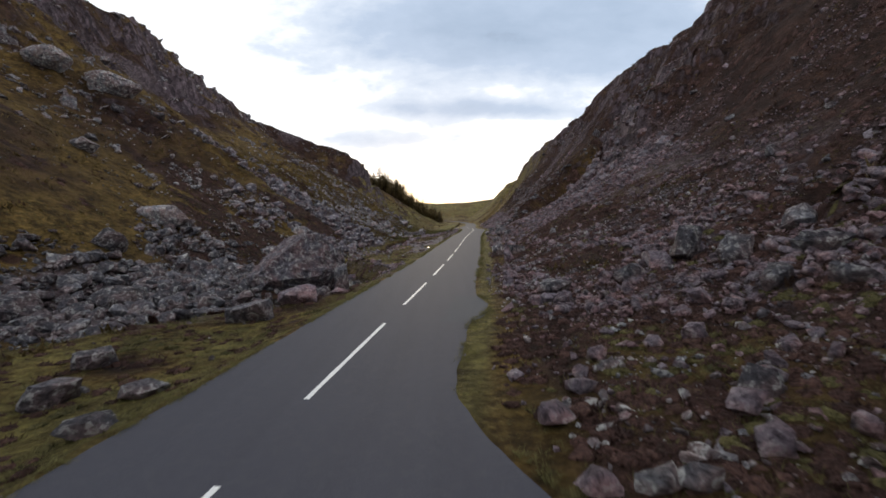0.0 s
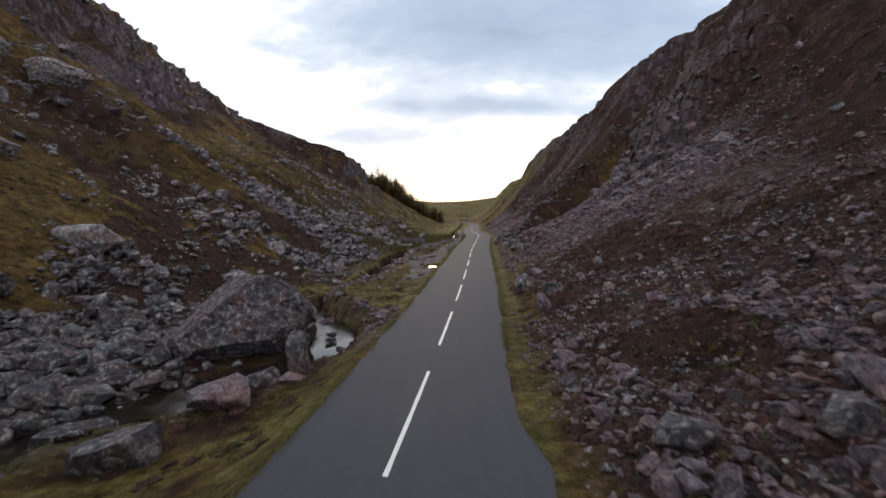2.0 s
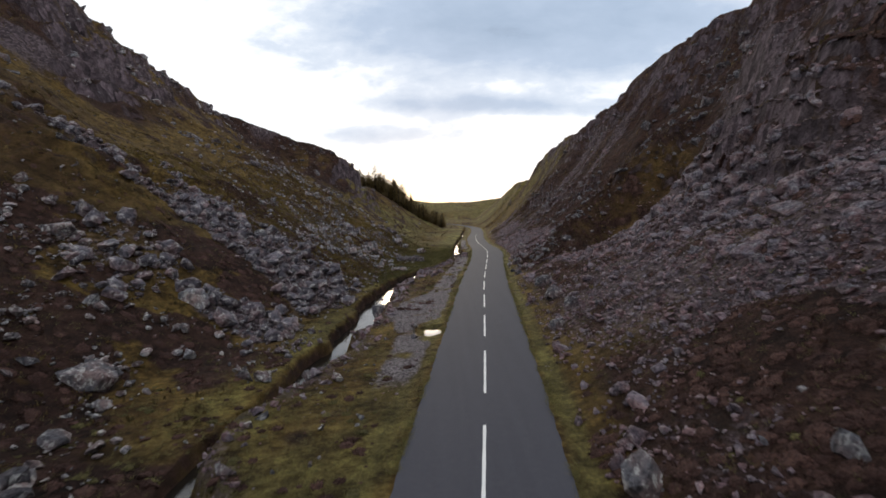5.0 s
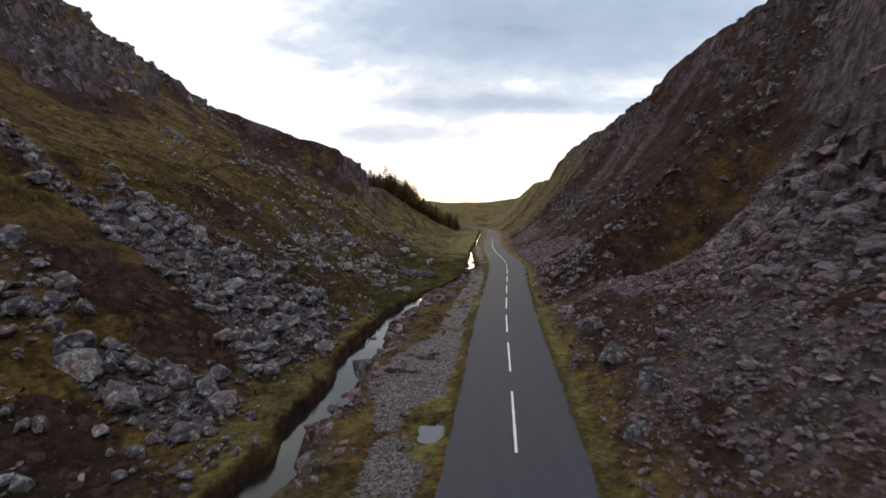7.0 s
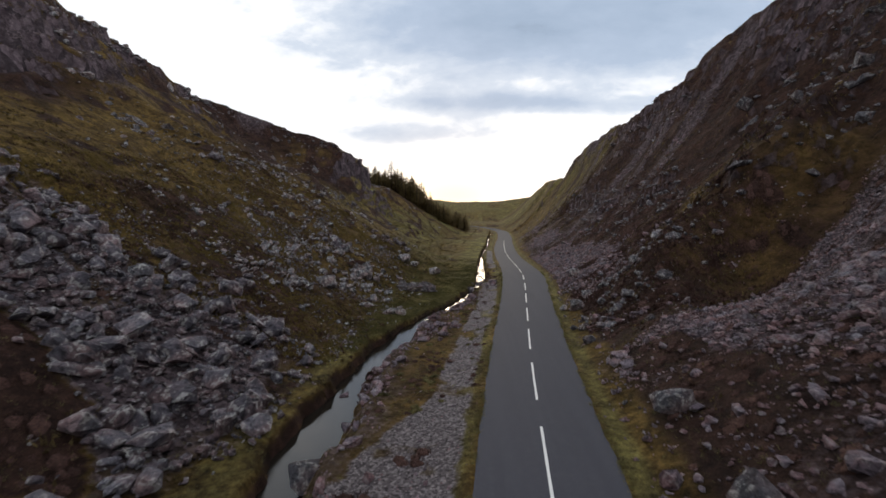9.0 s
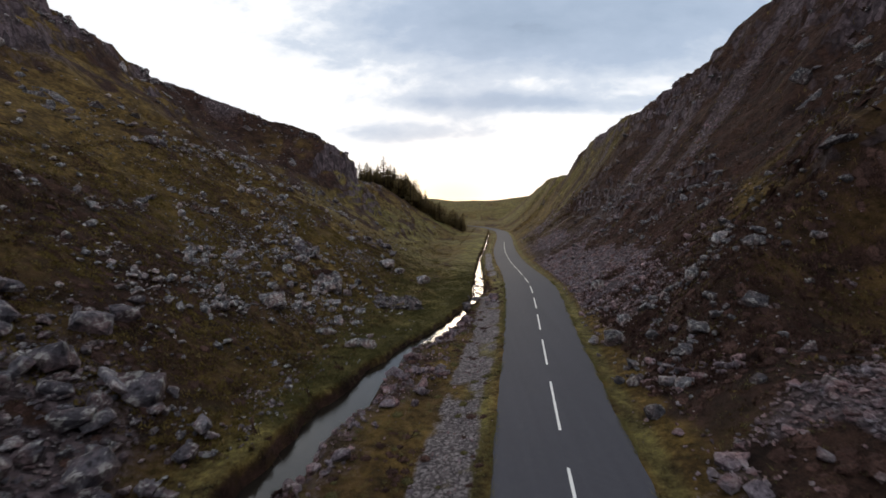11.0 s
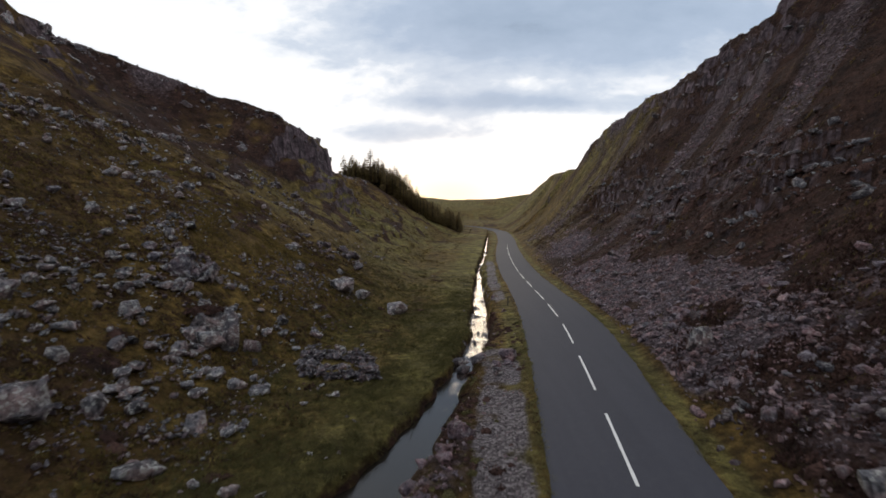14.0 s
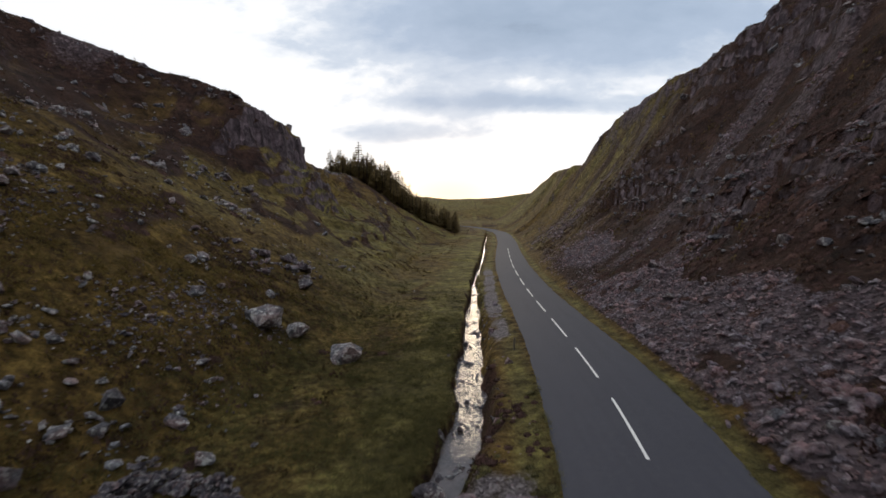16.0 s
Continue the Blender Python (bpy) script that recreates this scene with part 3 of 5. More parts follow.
def streaks(x, y):
    """Lines of loose rock that run down the slope beyond the rib."""
    e = out_right(x, y)
    return step(fbm(1.0 * y - 0.5 * x, 0.16 * x + 5, 5.5, 3), 0.02, 0.26) * step(e, 3, 6) * (1 - step(e, 28, 36)) * step(y - 0.47 * (x - 13), 96, 101) * (1 - step(y, 215, 245))


def heather_patch(x, y):
    q = np.full(np.shape(x), 9.0)
    for cx, cy, rx, ry in HEATHS:
        q = np.minimum(q, ((x - cx) / rx) ** 2 + ((y - cy) / ry) ** 2)
    e = out_right(x, y)
    fringe = np.exp(-((e - 11.0 - 2.2 * fbm(x, y, 6, 3)) / 2.3) ** 2) * step(y, 112, 120) * (1 - step(y, 165, 180))
    rib = y - 93.5 - 0.47 * (x - 13)
    flank = np.exp(-((rib - 3.5 - 2.0 * fbm(x, y, 5, 3)) / 3.2) ** 4) * step(e, 2, 6) * (1 - step(e, 26, 34))
    q = np.minimum(q, 1.6 - 1.3 * np.maximum(fringe, flank))
    return 1 - step(q + 1.5 * fbm(x, y, 2.6, 3), 0.75, 1.05)


def stoniness(x, y):
    s = np.zeros_like(x)
    for cx, cy, rx, ry, turn, amount in SCREE:
        c, k = math.cos(radians(turn)), math.sin(radians(turn))
        a, b = ((x - cx) * c + (y - cy) * k) / rx, (-(x - cx) * k + (y - cy) * c) / ry
        s = np.maximum(s, amount * np.exp(-(a * a + b * b) ** 1.5))
    off, e = x - road_x(y), out_right(x, y)
    # an apron of scree along the road, its upper edge torn into tongues
    edge = 8.2 + 4.6 * fbm(x * 0.35, y, 7, 3) - 1.0 * step(y, 128, 150)
    apron = step(e, 0.2, 1.0) * (1 - step(e - edge, -0.6, 0.6)) * step(y + 2 * fbm(x, y, 5, 2), 104 + 0.2 * e, 108 + 0.2 * e) * (1 - 0.75 * step(y, 140, 150)) * (1 - step(y, 176, 186))
    apron = np.maximum(apron, 0.95 * np.exp(-(((e - 5.6) / 3.2) ** 2 + ((y - 163) / 9) ** 2) ** 2))
    s = np.maximum(s, 1.1 * apron)
    beyond = y - 82 - 0.57 * (x - 12.8) - 3 * fbm(x, y, 9, 3)
    s = s * np.where(off > 0, 1 - 0.85 * step(beyond, 0, 2) * (1 - step(beyond, 14, 20)), 1)
    s = s * np.where((off > 0) & (off < 11), 0.08 + 0.92 * step(y, 11, 17), 1)
    s = np.where((off < 3.6) & (off > -3.4), 0, s)
    s = s * np.where(off > 0, 1 - 0.5 * step(e, 15, 22) * (y < 80), 1)
    return s * step(s + 0.42 * fbm(x, y, 6, 4), 0.16, 0.36) * (1 - 0.93 * heather_patch(x, y))


def covers(x, y, z):
    off = x - road_x(y)
    bx, bw = burn_x(y), burn_w(y)
    stone = stoniness(x, y)
    bank_r = np.exp(-((x - bx - 2.2 * bw) / (0.9 + bw)) ** 2) * (x > bx) * (y > 20) * (1 - 0.85 * step(y, 102, 111))
    stone = np.maximum(stone, 0.55 * bank_r)
    stone = np.maximum(stone, 0.62 * streaks(x, y))
    near = 1 - step(y, 200, 280)
    heath = np.clip(0.46 - 0.11 * (off < 0) + 0.9 * fbm(x, y + 30, 14, 4) + 0.34 * (off > 3) * near + 0.10 * step(z, 8, 20) + 0.40 * (off > 3) * step(z, 15, 24) * (1 - step(y, 200, 230)) - 0.22 * (1 - near), 0, 1)
    verge = np.exp(-((np.abs(off) - np.where(off > 0, 3.2, 3.6)) / np.where(off > 0, 0.6, 0.9)) ** 2) * (0.75 + 0.3 * fbm(x, y, 4, 2)) * (y < 300)
    lawn = 0.42 * near * step(y, 88, 104) * step(x, -14, -8) * (x < bx) + 0.62 * (x < bx) * (y > 44) * np.exp(-((x - bx + 2.0) / 2.2) ** 2)
    lawn = lawn * np.clip(0.9 + 0.5 * fbm(x, y, 7, 3), 0, 1.3)
    green = np.maximum(verge, lawn)
    moss = 0.30 * (off > 3) * (off < 15) * (1 - step(y, 17, 28)) * np.clip(0.5 + 1.5 * fbm(x, y, 2.2, 3), 0, 1)
    green = np.maximum(green, moss + 0.85 * (off < -2.6) * (x > bx + bw) * (1 - step(y, 26, 40)) * np.clip(0.62 + fbm(x, y, 2.5, 3), 0, 1))
    green = np.maximum(green, 0.62 * (off < -2.6) * (x > bx + bw) * step(y, 26, 32) * (1 - step(y, 52, 64)) * np.clip(0.65 + fbm(x, y, 3, 3), 0, 1))
    meadow = (off < -4) * step(y, 122, 160)
    # meadow grass, its upper limit raised to carry some of the haze
    green = np.maximum(green, meadow * step(slope_lines(x, y), 0.03, 0.12) * np.clip(0.72 - 0.22 * step(y, 140, 175) + 0.7 * fbm(x, y, 14, 4) - 0.032 * np.maximum(z - 8, 0), 0, 0.80))
    # haze over the far right slope, put into a paler grass cover
    far_haze = (off > 5) * step(y, 165, 215)
    green = np.maximum(green, far_haze * np.clip(0.36 + 0.8 * fbm(x, y, 12, 4), 0, 0.6))
    # far ridge: brighter grass cover in place of haze and sun glow
    green = np.maximum(green, 0.6 * step(y, 330, 400) * np.clip(0.8 + fbm(x, y, 25, 3), 0, 1))
    heath = heath + 0.8 * (off < -8) * step(y, 112, 140) * (1 - step(slope_lines(x, y), 0.04, 0.13))
    heath = heath - 0.40 * meadow - 0.10 * (x < -9) * step(y, 84, 96) * (1 - step(y, 118, 130)) + 0.42 * (off < -8) * step(z, 9, 16) * step(y, 125, 150) + 0.9 * heather_patch(x, y)
    heath = heath * (1 - np.clip(1.3 * green, 0, 1)) * step(np.abs(off), 3.8, 5.5)
    peat = np.exp(-((x - bx + 1.0 * bw) / (0.10 * bw + 0.08)) ** 2)
    heath, green = np.maximum(heath, peat), green * (1 - peat)
    edge = -np.clip(road_left(y) + 0.6 + 0.35 * fbm(y, y * 0 + 5, 8), 2.7, 9)
    track = step(off, edge - 2.4 - 0.4 * fbm(x, y, 4, 2) - 2.6 * np.exp(-((y - 67) / 6) ** 2), edge - 1.7 - 2.6 * np.exp(-((y - 67) / 6) ** 2)) * (1 - step(off, edge - 0.4, edge + 0.4))
    gravel = track * step(y, 46, 54) * (1 - step(y, 113, 118)) + track * step(y, 128, 134) * (1 - step(y, 165, 180)) * step(off, edge - 1.6, edge - 1.0)
    gravel = gravel * np.clip(0.85 + 1.1 * fbm(x, y, 1.6, 4), 0, 1) * (1 - np.exp(-(((x + 1.3) / 1.5) ** 2 + ((y - 60.6) / 2.4) ** 2) ** 2))
    rock = step(z, 20, 34) * np.clip(fbm(x, y, 9, 4) * 1.6 + 0.05, 0, 0.7)
    return np.clip(np.stack([np.maximum(stone * 0.9, rock), heath, green, gravel], -1), 0, 1)


def spaced(stops):
    """Grid lines whose spacing changes from stop to stop: (place, spacing)."""
    out, s = [stops[0][0]], stops[0][0]
    p = np.array(stops, float)
    while s < stops[-1][0]:
        s += float(np.interp(s, p[:, 0], p[:, 1]))
        out.append(s)
    return np.array(out)


gx = spaced([(-900, 120), (-160, 8), (-80, 1.2), (-35, 0.42), (-12, 0.24), (12, 0.24), (35, 0.42), (70, 1.0), (150, 8), (900, 120)])
gy = spaced([(-60, 4), (-8, 1.0), (3, 0.40), (125, 0.44), (170, 0.7), (260, 1.3), (420, 5), (600, 12), (1500, 200), (3000, 500)])
GX, GY = np.meshgrid(gx, gy, indexing="ij")
GZ = height(GX, GY)
ground_mesh = fast_mesh("ground", np.stack([GX, GY, GZ], -1).reshape(-1, 3), grid_faces(len(gx), len(gy)), M_GROUND, True)
layer = ground_mesh.attributes.new("cover", "FLOAT_COLOR", "POINT")
layer.data.foreach_set("color", covers(GX, GY, GZ).astype(np.float32).ravel())
tagged(new("ground", ground_mesh), "olive and brown moorland hillsides with scree and heather", "ground", kind="structure")


# ---- road ----
def strip(name, ys, left, right, lift, mat, cols=9):
    """A sheet along the road between two offsets from its middle."""
    tt = np.linspace(0, 1, cols)
    Y = np.repeat(ys[:, None], cols, 1)
    o = left[:, None] * (1 - tt) + right[:, None] * tt
    slope = np.gradient(road_x(ys), ys)
    nx, ny = 1 / np.hypot(1, slope), -slope / np.hypot(1, slope)
    X = road_x(ys)[:, None] + o * nx[:, None]
    Yw = Y + o * ny[:, None]
    Z = road_z(Y) + lift - 0.012 * np.abs(o) ** 1.5 * 0.5
    return fast_mesh(name, np.stack([X, Yw, Z], -1).reshape(-1, 3), grid_faces(len(ys), cols)[:, ::-1], mat, True)


ys = np.concatenate([np.arange(-55, 170, 0.3), np.arange(170, 298, 1.2), np.arange(298, 352, 0.25)])
road = tagged(new("road", strip("road", ys, -road_left(ys), road_right(ys), 0.02, M_ROAD, 15)), "narrow grey asphalt road with a worn broken centre line", "road", kind="structure")
DASH = [0.0, 9.3, 19.4, 29.0, 38.7, 48.0, 57.4, 66.5, 75.3, 84.0, 92.3, 100.4, 108.2, 116.0, 123.5, 131.1, 139.4, 147.0, 154.8, 162.8, 171, 179.4, 188, 197, 206, 215]
for a, b in zip(DASH, DASH[1:]):
    yy = np.linspace(a, a + 0.67 * (b - a), 9)
    w = 0.055 + 0.006 * np.sin(yy * 3)
    ob = new("centre_line_dash", strip("dash", yy, -w, w, 0.026, M_PAINT, 2))
    ob.parent = road
pys = np.linspace(16.6, 21.8, 16)
patch = new("asphalt_patch", strip("patch", pys, 1.85 + 0.12 * np.sin(pys * 4), road_right(pys) - 0.05, 0.025, M_PATCH, 4))
patch.parent = road
tagged(patch, "darker patch of newer asphalt")

# ---- water ----
ys = np.concatenate([np.arange(8, 170, 0.4), np.arange(170, 300, 1.5)])
tt = np.linspace(-1, 1, 7)
W = (burn_w(ys) * 1.35 + 0.15)[:, None] * tt
slope = np.gradient(burn_x(ys), ys)
k = np.hypot(1, slope)
X, Y = burn_x(ys)[:, None] + W / k[:, None], ys[:, None] - W * (slope / k)[:, None]
Z = np.repeat(burn_z(ys)[:, None], 7, 1)
tagged(new("stream", fast_mesh("stream", np.stack([X, Y, Z], -1).reshape(-1, 3), grid_faces(len(ys), 7)[:, ::-1], M_WATER, True)),
       "narrow peaty stream reflecting the sky beside the road", "stream", kind="structure")

A, R = np.meshgrid(np.linspace(0, 2 * math.pi, 33), np.linspace(0, 1, 6), indexing="ij")
R = R * (1 + 0.04 * np.sin(3 * A) + 0.05 * np.sin(5 * A + 2) + 0.05 * np.sin(9 * A + 1)) / (np.abs(np.cos(A)) ** 6 + np.abs(np.sin(A)) ** 6) ** (1 / 6)
tagged(new("puddle", fast_mesh("puddle", np.stack([-1.25 + 0.62 * R * np.cos(A), 59.4 + 0.82 * R * np.sin(A), 0 * R + height(np.array(-1.25), np.array(59.4)) + 0.13], -1).reshape(-1, 3), grid_faces(33, 6), M_POOL, True)),
       "shallow puddle of rainwater on the gravel beside the road", "puddle", kind="structure")

# ---- stones ----
rng = np.random.RandomState(11)


def block(seed, points=13, squash=(1, 0.8, 0.6), boxy=0.65):
    """An angular stone: the hull of points scattered on a rounded box."""
    r = np.random.RandomState(seed)
    p = r.normal(size=(points, 3))
    p /= np.abs(p).max(1, keepdims=True) ** boxy * np.linalg.norm(p, axis=1, keepdims=True) ** (1 - boxy)
    p = p * (0.82 + 0.2 * r.rand(points, 1)) * np.array(squash) * (0.85 + 0.3 * r.rand(3)) * 0.5
    bm = bmesh.new()
    for q in p:
        bm.verts.new(q)
    out = bmesh.ops.convex_hull(bm, input=bm.verts)
    bmesh.ops.delete(bm, geom=[g for g in out["geom_interior"] if isinstance(g, bmesh.types.BMVert)], context="VERTS")
    bmesh.ops.triangulate(bm, faces=bm.faces)
    bm.verts.index_update()
    v = np.array([q.co[:] for q in bm.verts])
    f = np.array([[q.index for q in g.verts] for g in bm.faces])
    bm.free()
    return v, f


STONES = [block(100 + i, 10 + i % 3, ((1, 0.8, 0.6), (1, 0.7, 0.45), (1, 0.9, 0.75), (1, 0.55, 0.5))[i % 4]) for i in range(16)]


WORN = [block(150 + i, 22, ((1, 0.8, 0.6), (1, 0.7, 0.45), (1, 0.9, 0.75), (1, 0.6, 0.5))[i % 4], 0.8) for i in range(18)]


def turns(a, b, c):
    """Rotation matrices for arrays of angles about z, x and y."""
    o, l = np.zeros_like(a), np.ones_like(a)
    rz = np.stack([np.stack([np.cos(a), -np.sin(a), o], -1), np.stack([np.sin(a), np.cos(a), o], -1), np.stack([o, o, l], -1)], -2)
    rx = np.stack([np.stack([l, o, o], -1), np.stack([o, np.cos(b), -np.sin(b)], -1), np.stack([o, np.sin(b), np.cos(b)], -1)], -2)
    ry = np.stack([np.stack([np.cos(c), o, np.sin(c)], -1), np.stack([o, l, o], -1), np.stack([-np.sin(c), o, np.cos(c)], -1)], -2)
    return rz @ rx @ ry


def scatter(name, protos, pos, size, tilt, mat, label, category, drape=False):
    """Very many small things, joined into one mesh."""
    which = rng.randint(len(protos), size=len(pos))
    cos, tris, base = [], [], 0
    for i, (v, f) in enumerate(protos):
        k = np.where(which == i)[0]
        if not len(k):
            continue
        m = turns(rng.rand(len(k)) * 6.283, rng.normal(size=len(k)) * tilt, rng.normal(size=len(k)) * tilt)
        sc = size[k, None] if size.ndim == 1 else size[k]
        w = np.einsum("nij,nvj->nvi", m, v[None] * sc[:, None, :]) + pos[k][:, None, :]
        if drape:
            x, y = pos[k][:, 0], pos[k][:, 1]
            h = height(x, y)
            gx_, gy_ = (height(x + 0.3, y) - h) / 0.3, (height(x, y + 0.3) - h) / 0.3
            w[..., 2] += np.clip(gx_, -2, 2)[:, None] * (w[..., 0] - x[:, None]) + np.clip(gy_, -2, 2)[:, None] * (w[..., 1] - y[:, None])
        cos.append(w.reshape(-1, 3))
        tris.append((f[None] + (base + np.arange(len(k)) * len(v))[:, None, None]).reshape(-1, 3))
        base += len(k) * len(v)
    return tagged(new(name, fast_mesh(name, np.concatenate(cos), np.concatenate(tris), mat)), label, category, kind="stuff")


def sizes(n, low, power, high):
    return np.minimum(low * (1 - rng.rand(n)) ** (-1 / power), high)


def strewn(n, x0, x1, y0, y1, chance):
    x, y = x0 + (x1 - x0) * rng.rand(n), y0 + (y1 - y0) * rng.rand(n)
    k = rng.rand(n) < chance(x, y)
    return x[k], y[k]


def clear(x, y, gap=3.3):
    """1 where neither road nor water lies."""
    off = x - road_x(y)
    wide = np.where(off > 0, road_right(y), road_left(y)) + gap - 2.7
    return (np.abs(off) > wide) & (np.abs(x - burn_x(y)) > burn_w(y) * (1.1 + 0.4 * (y < 33)))


def worn_meshes(mat, made={}):
    """The worn stone shapes as shared meshes of one material."""
    if mat.name not in made:
        made[mat.name] = [fast_mesh("rock", v, f, mat) for v, f in WORN]
    return made[mat.name]


def lay(name, n, box, chance, low, power, high, mat, label, protos=STONES, rise=0.10, single="", most=0, within=None):
    """Strews stones; the most largest of them, inside a stretch of the plan, become things of their own."""
    x, y = strewn(n, *box, chance)
    k = clear(x, y, 2.75 if high < 0.2 else 3.3)
    x, y = x[k], y[k]
    h = height(x, y)
    steep = np.hypot((height(x + 0.5, y) - h) / 0.5, (height(x, y + 0.5) - h) / 0.5)
    fold_here = (np.abs(x + 6.8) < 3.2) & (np.abs(y - 113.6) < 2.8)
    k = (rng.rand(len(x)) > step(steep, 1.1, 1.6)) & ~fold_here
    x, y, h = x[k], y[k], h[k]
    sz = sizes(len(x), low, power, high)
    pos = np.stack([x, y, h + sz * rise], -1)
    shape = np.repeat(sz[:, None], 3, 1) * (0.8 + 0.4 * rng.rand(len(x), 3))
    big = sz > (0.40 if protos is not STONES else 99)
    if single:
        x0, x1, y0, y1 = within
        order = [i for i in np.argsort(-sz) if x0 < x[i] < x1 and y0 < y[i] < y1][:most]
        for i in order:
            ob = tagged(new("block" if "block" in single else "stone" if "stone" in single else "rock", worn_meshes(mat)[rng.randint(len(WORN))]), single, "rock", "larger pieces of the " + name.replace("_", " "))
            ob.matrix_world = pose(*pos[i], rng.normal() * 20, rng.normal() * 20, rng.uniform(0, 360)) @ Matrix.Diagonal((*shape[i], 1))
        rest = np.ones(len(x), bool)
        rest[order] = False
        x, y, pos, shape, big = x[rest], y[rest], pos[rest], shape[rest], big[rest]
    if big.any():
        scatter(name, protos, pos[big], shape[big], 0.35, mat, label, "stones")
        scatter("small_" + name, STONES, pos[~big], shape[~big], 0.35, mat, "small " + label, "stones")
    else:
        scatter(name, STONES, pos, shape, 0.35, mat, label, "stones")
    return len(x)


lay("scree_stones", 76000, (3, 40, 4, 84), lambda x, y: np.clip(stoniness(x, y) * 1.2, 0, 1) * np.clip(0.7 + fbm(x, y, 3, 2), 0, 1), 0.13, 2.5, 0.6, M_SCREE, "pink-grey angular scree stones at the foot of the hillside", STONES, 0.2)
BLOCKS = [(5.5, 23.5, 2.2, 3), (12, 19, 4, 4), (5.5, 45.5, 1.2, 3), (9.5, 64, 3, 7), (17, 20, 5, 5), (15, 34, 3, 3), (30, 70, 5, 8)]
lay("near_scree_stones", 6000, (2.5, 16, 5, 31), lambda x, y: np.clip(0.65 + 0.8 * fbm(x, y, 3, 2), 0, 1) * step(x - road_x(y) - road_right(y), 1.2, 3.0) * (1 - heather_patch(x, y)) * (1 - 0.85 * step(y, 24, 30)) * (0.14 + 0.50 * step(y, 13, 17)), 0.14, 2.0, 0.6, M_SCREE, "pink-grey angular stones heaped beside the verge", WORN, 0.2, "pink-grey angular stone lying in heather by the verge", 80, (2, 14, 5, 30))
lay("verge_pebbles", 9000, (2, 17, 3, 34), lambda x, y: np.clip(0.3 + 0.9 * fbm(x, y, 2, 2), 0.05, 1) * (x - road_x(y) > 3.0), 0.07, 2.0, 0.34, M_PALE, "small pale stones strewn over moss and heather", STONES, 0.25)
lay("verge_blocks", 2200, (9, 18, 86, 124), lambda x, y: np.exp(-((x - road_x(y) - 6.5) / 2.2) ** 2) * np.clip(0.25 + 1.6 * fbm(x, y, 3, 3), 0.05, 1), 0.18, 2.1, 0.75, M_SCREE, "grey and pink blocks lying in heather beside the verge", WORN, 0.15)
lay("scree_blocks", 9000, (3, 40, 4, 84), lambda x, y: sum(np.exp(-(((x - a) / c) ** 2 + ((y - b) / d) ** 2)) for a, b, c, d in BLOCKS) * 0.5 * (1 - heather_patch(x, y)), 0.26, 2.3, 0.95, M_SCREE, "pink-grey angular blocks fallen at the foot of the hillside", WORN, 0.1, "pink-grey angular block fallen from the hillside", 70, (4, 22, 12, 76))
lay("scree_fan_stones", 110000, (8, 46, 62, 240), lambda x, y: np.clip(stoniness(x, y) * 1.3, 0, 1) * step(y, 62, 85), 0.15, 3.2, 0.7, M_FAN, "pink-grey angular scree stones strewn down the steep hillside", STONES, 0.2)
lay("fallen_blocks", 30000, (-32, -6, 6, 56), lambda x, y: np.clip(stoniness(x, y), 0, 1) * 0.95, 0.20, 1.9, 1.3, M_ROCK, "dark grey angular blocks piled beside the stream", WORN, 0.22, "dark grey angular block in the pile beside the stream", 120, (-26, -6, 8, 50))
lay("boulder_field_stones", 46000, (-50, -6, 52, 180), lambda x, y: np.clip(stoniness(x, y) * 1.25, 0, 1), 0.24, 2.0, 1.6, M_DRIFT, "pale grey angular stones lying in drifts on the grassy hillside", WORN, 0.24, "pale grey angular stone in a drift on the hillside", 140, (-30, -8, 56, 90))
SPARSE = [(-17, 104, 9, 11), (-16.5, 116, 5, 7), (-12, 115, 3, 4), (-27, 112, 10, 9), (-24, 96, 6, 4), (-33, 130, 12, 6), (-20, 50, 8, 8), (-33, 60, 9, 7), (-30, 150, 12, 5)]


def sparse(x, y):
    return sum(np.exp(-(((x - a) / c) ** 2 + ((y - b) / d) ** 2)) for a, b, c, d in SPARSE) * np.clip(2.8 * fbm(x, y, 2.3, 3) - 0.02 - 0.14 * step(-x, 18, 24), 0.03, 1)


BROKEN = [(14, 97, 4, 5), (19, 101, 5, 5), (23, 105, 4, 5), (12, 91, 3, 6), (13, 103, 3, 4), (30, 108, 6, 7)]
lay("broken_rocks", 46000, (8, 52, 74, 210), lambda x, y: sum(np.exp(-(((x - a) / c) ** 2 + ((y - b) / d) ** 2)) for a, b, c, d in BROKEN) * np.clip(0.30 + 1.4 * fbm(x, y, 5, 3), 0.03, 0.9) + 0.8 * outcrop_band(x, y) * np.clip(0.3 + 1.8 * fbm(x, y, 4, 3), 0.02, 1), 0.18, 2.0, 1.0, M_ROCK, "grey broken rocks half buried in heather", WORN, 0.15, "grey broken rock half buried in heather", 90, (9, 32, 86, 150))
lay("hillside_stones", 62000, (-50, -3, 36, 165), sparse, 0.17, 2.1, 0.85, M_PALE, "pale lichened stones clustered in grass and heather", WORN, 0.28, "pale lichened stone half sunk in grass and heather", 100, (-24, -7, 92, 124))
lay("streak_stones", 60000, (12, 50, 94, 240), lambda x, y: 0.75 * streaks(x, y) * np.clip(0.4 + 1.2 * fbm(x, y, 3, 3), 0.02, 1), 0.16, 2.3, 0.9, M_SCREE, "grey-pink loose rocks in lines down the far hillside", STONES, 0.15)
lay("stream_stones", 2600, (-3, 9, 110, 200), lambda x, y: np.exp(-((np.abs(x - burn_x(y)) - 1.35 * burn_w(y)) / 0.25) ** 2) * 0.9, 0.14, 2.2, 0.7, M_ROCK, "wet dark stones along the edge of the stream")
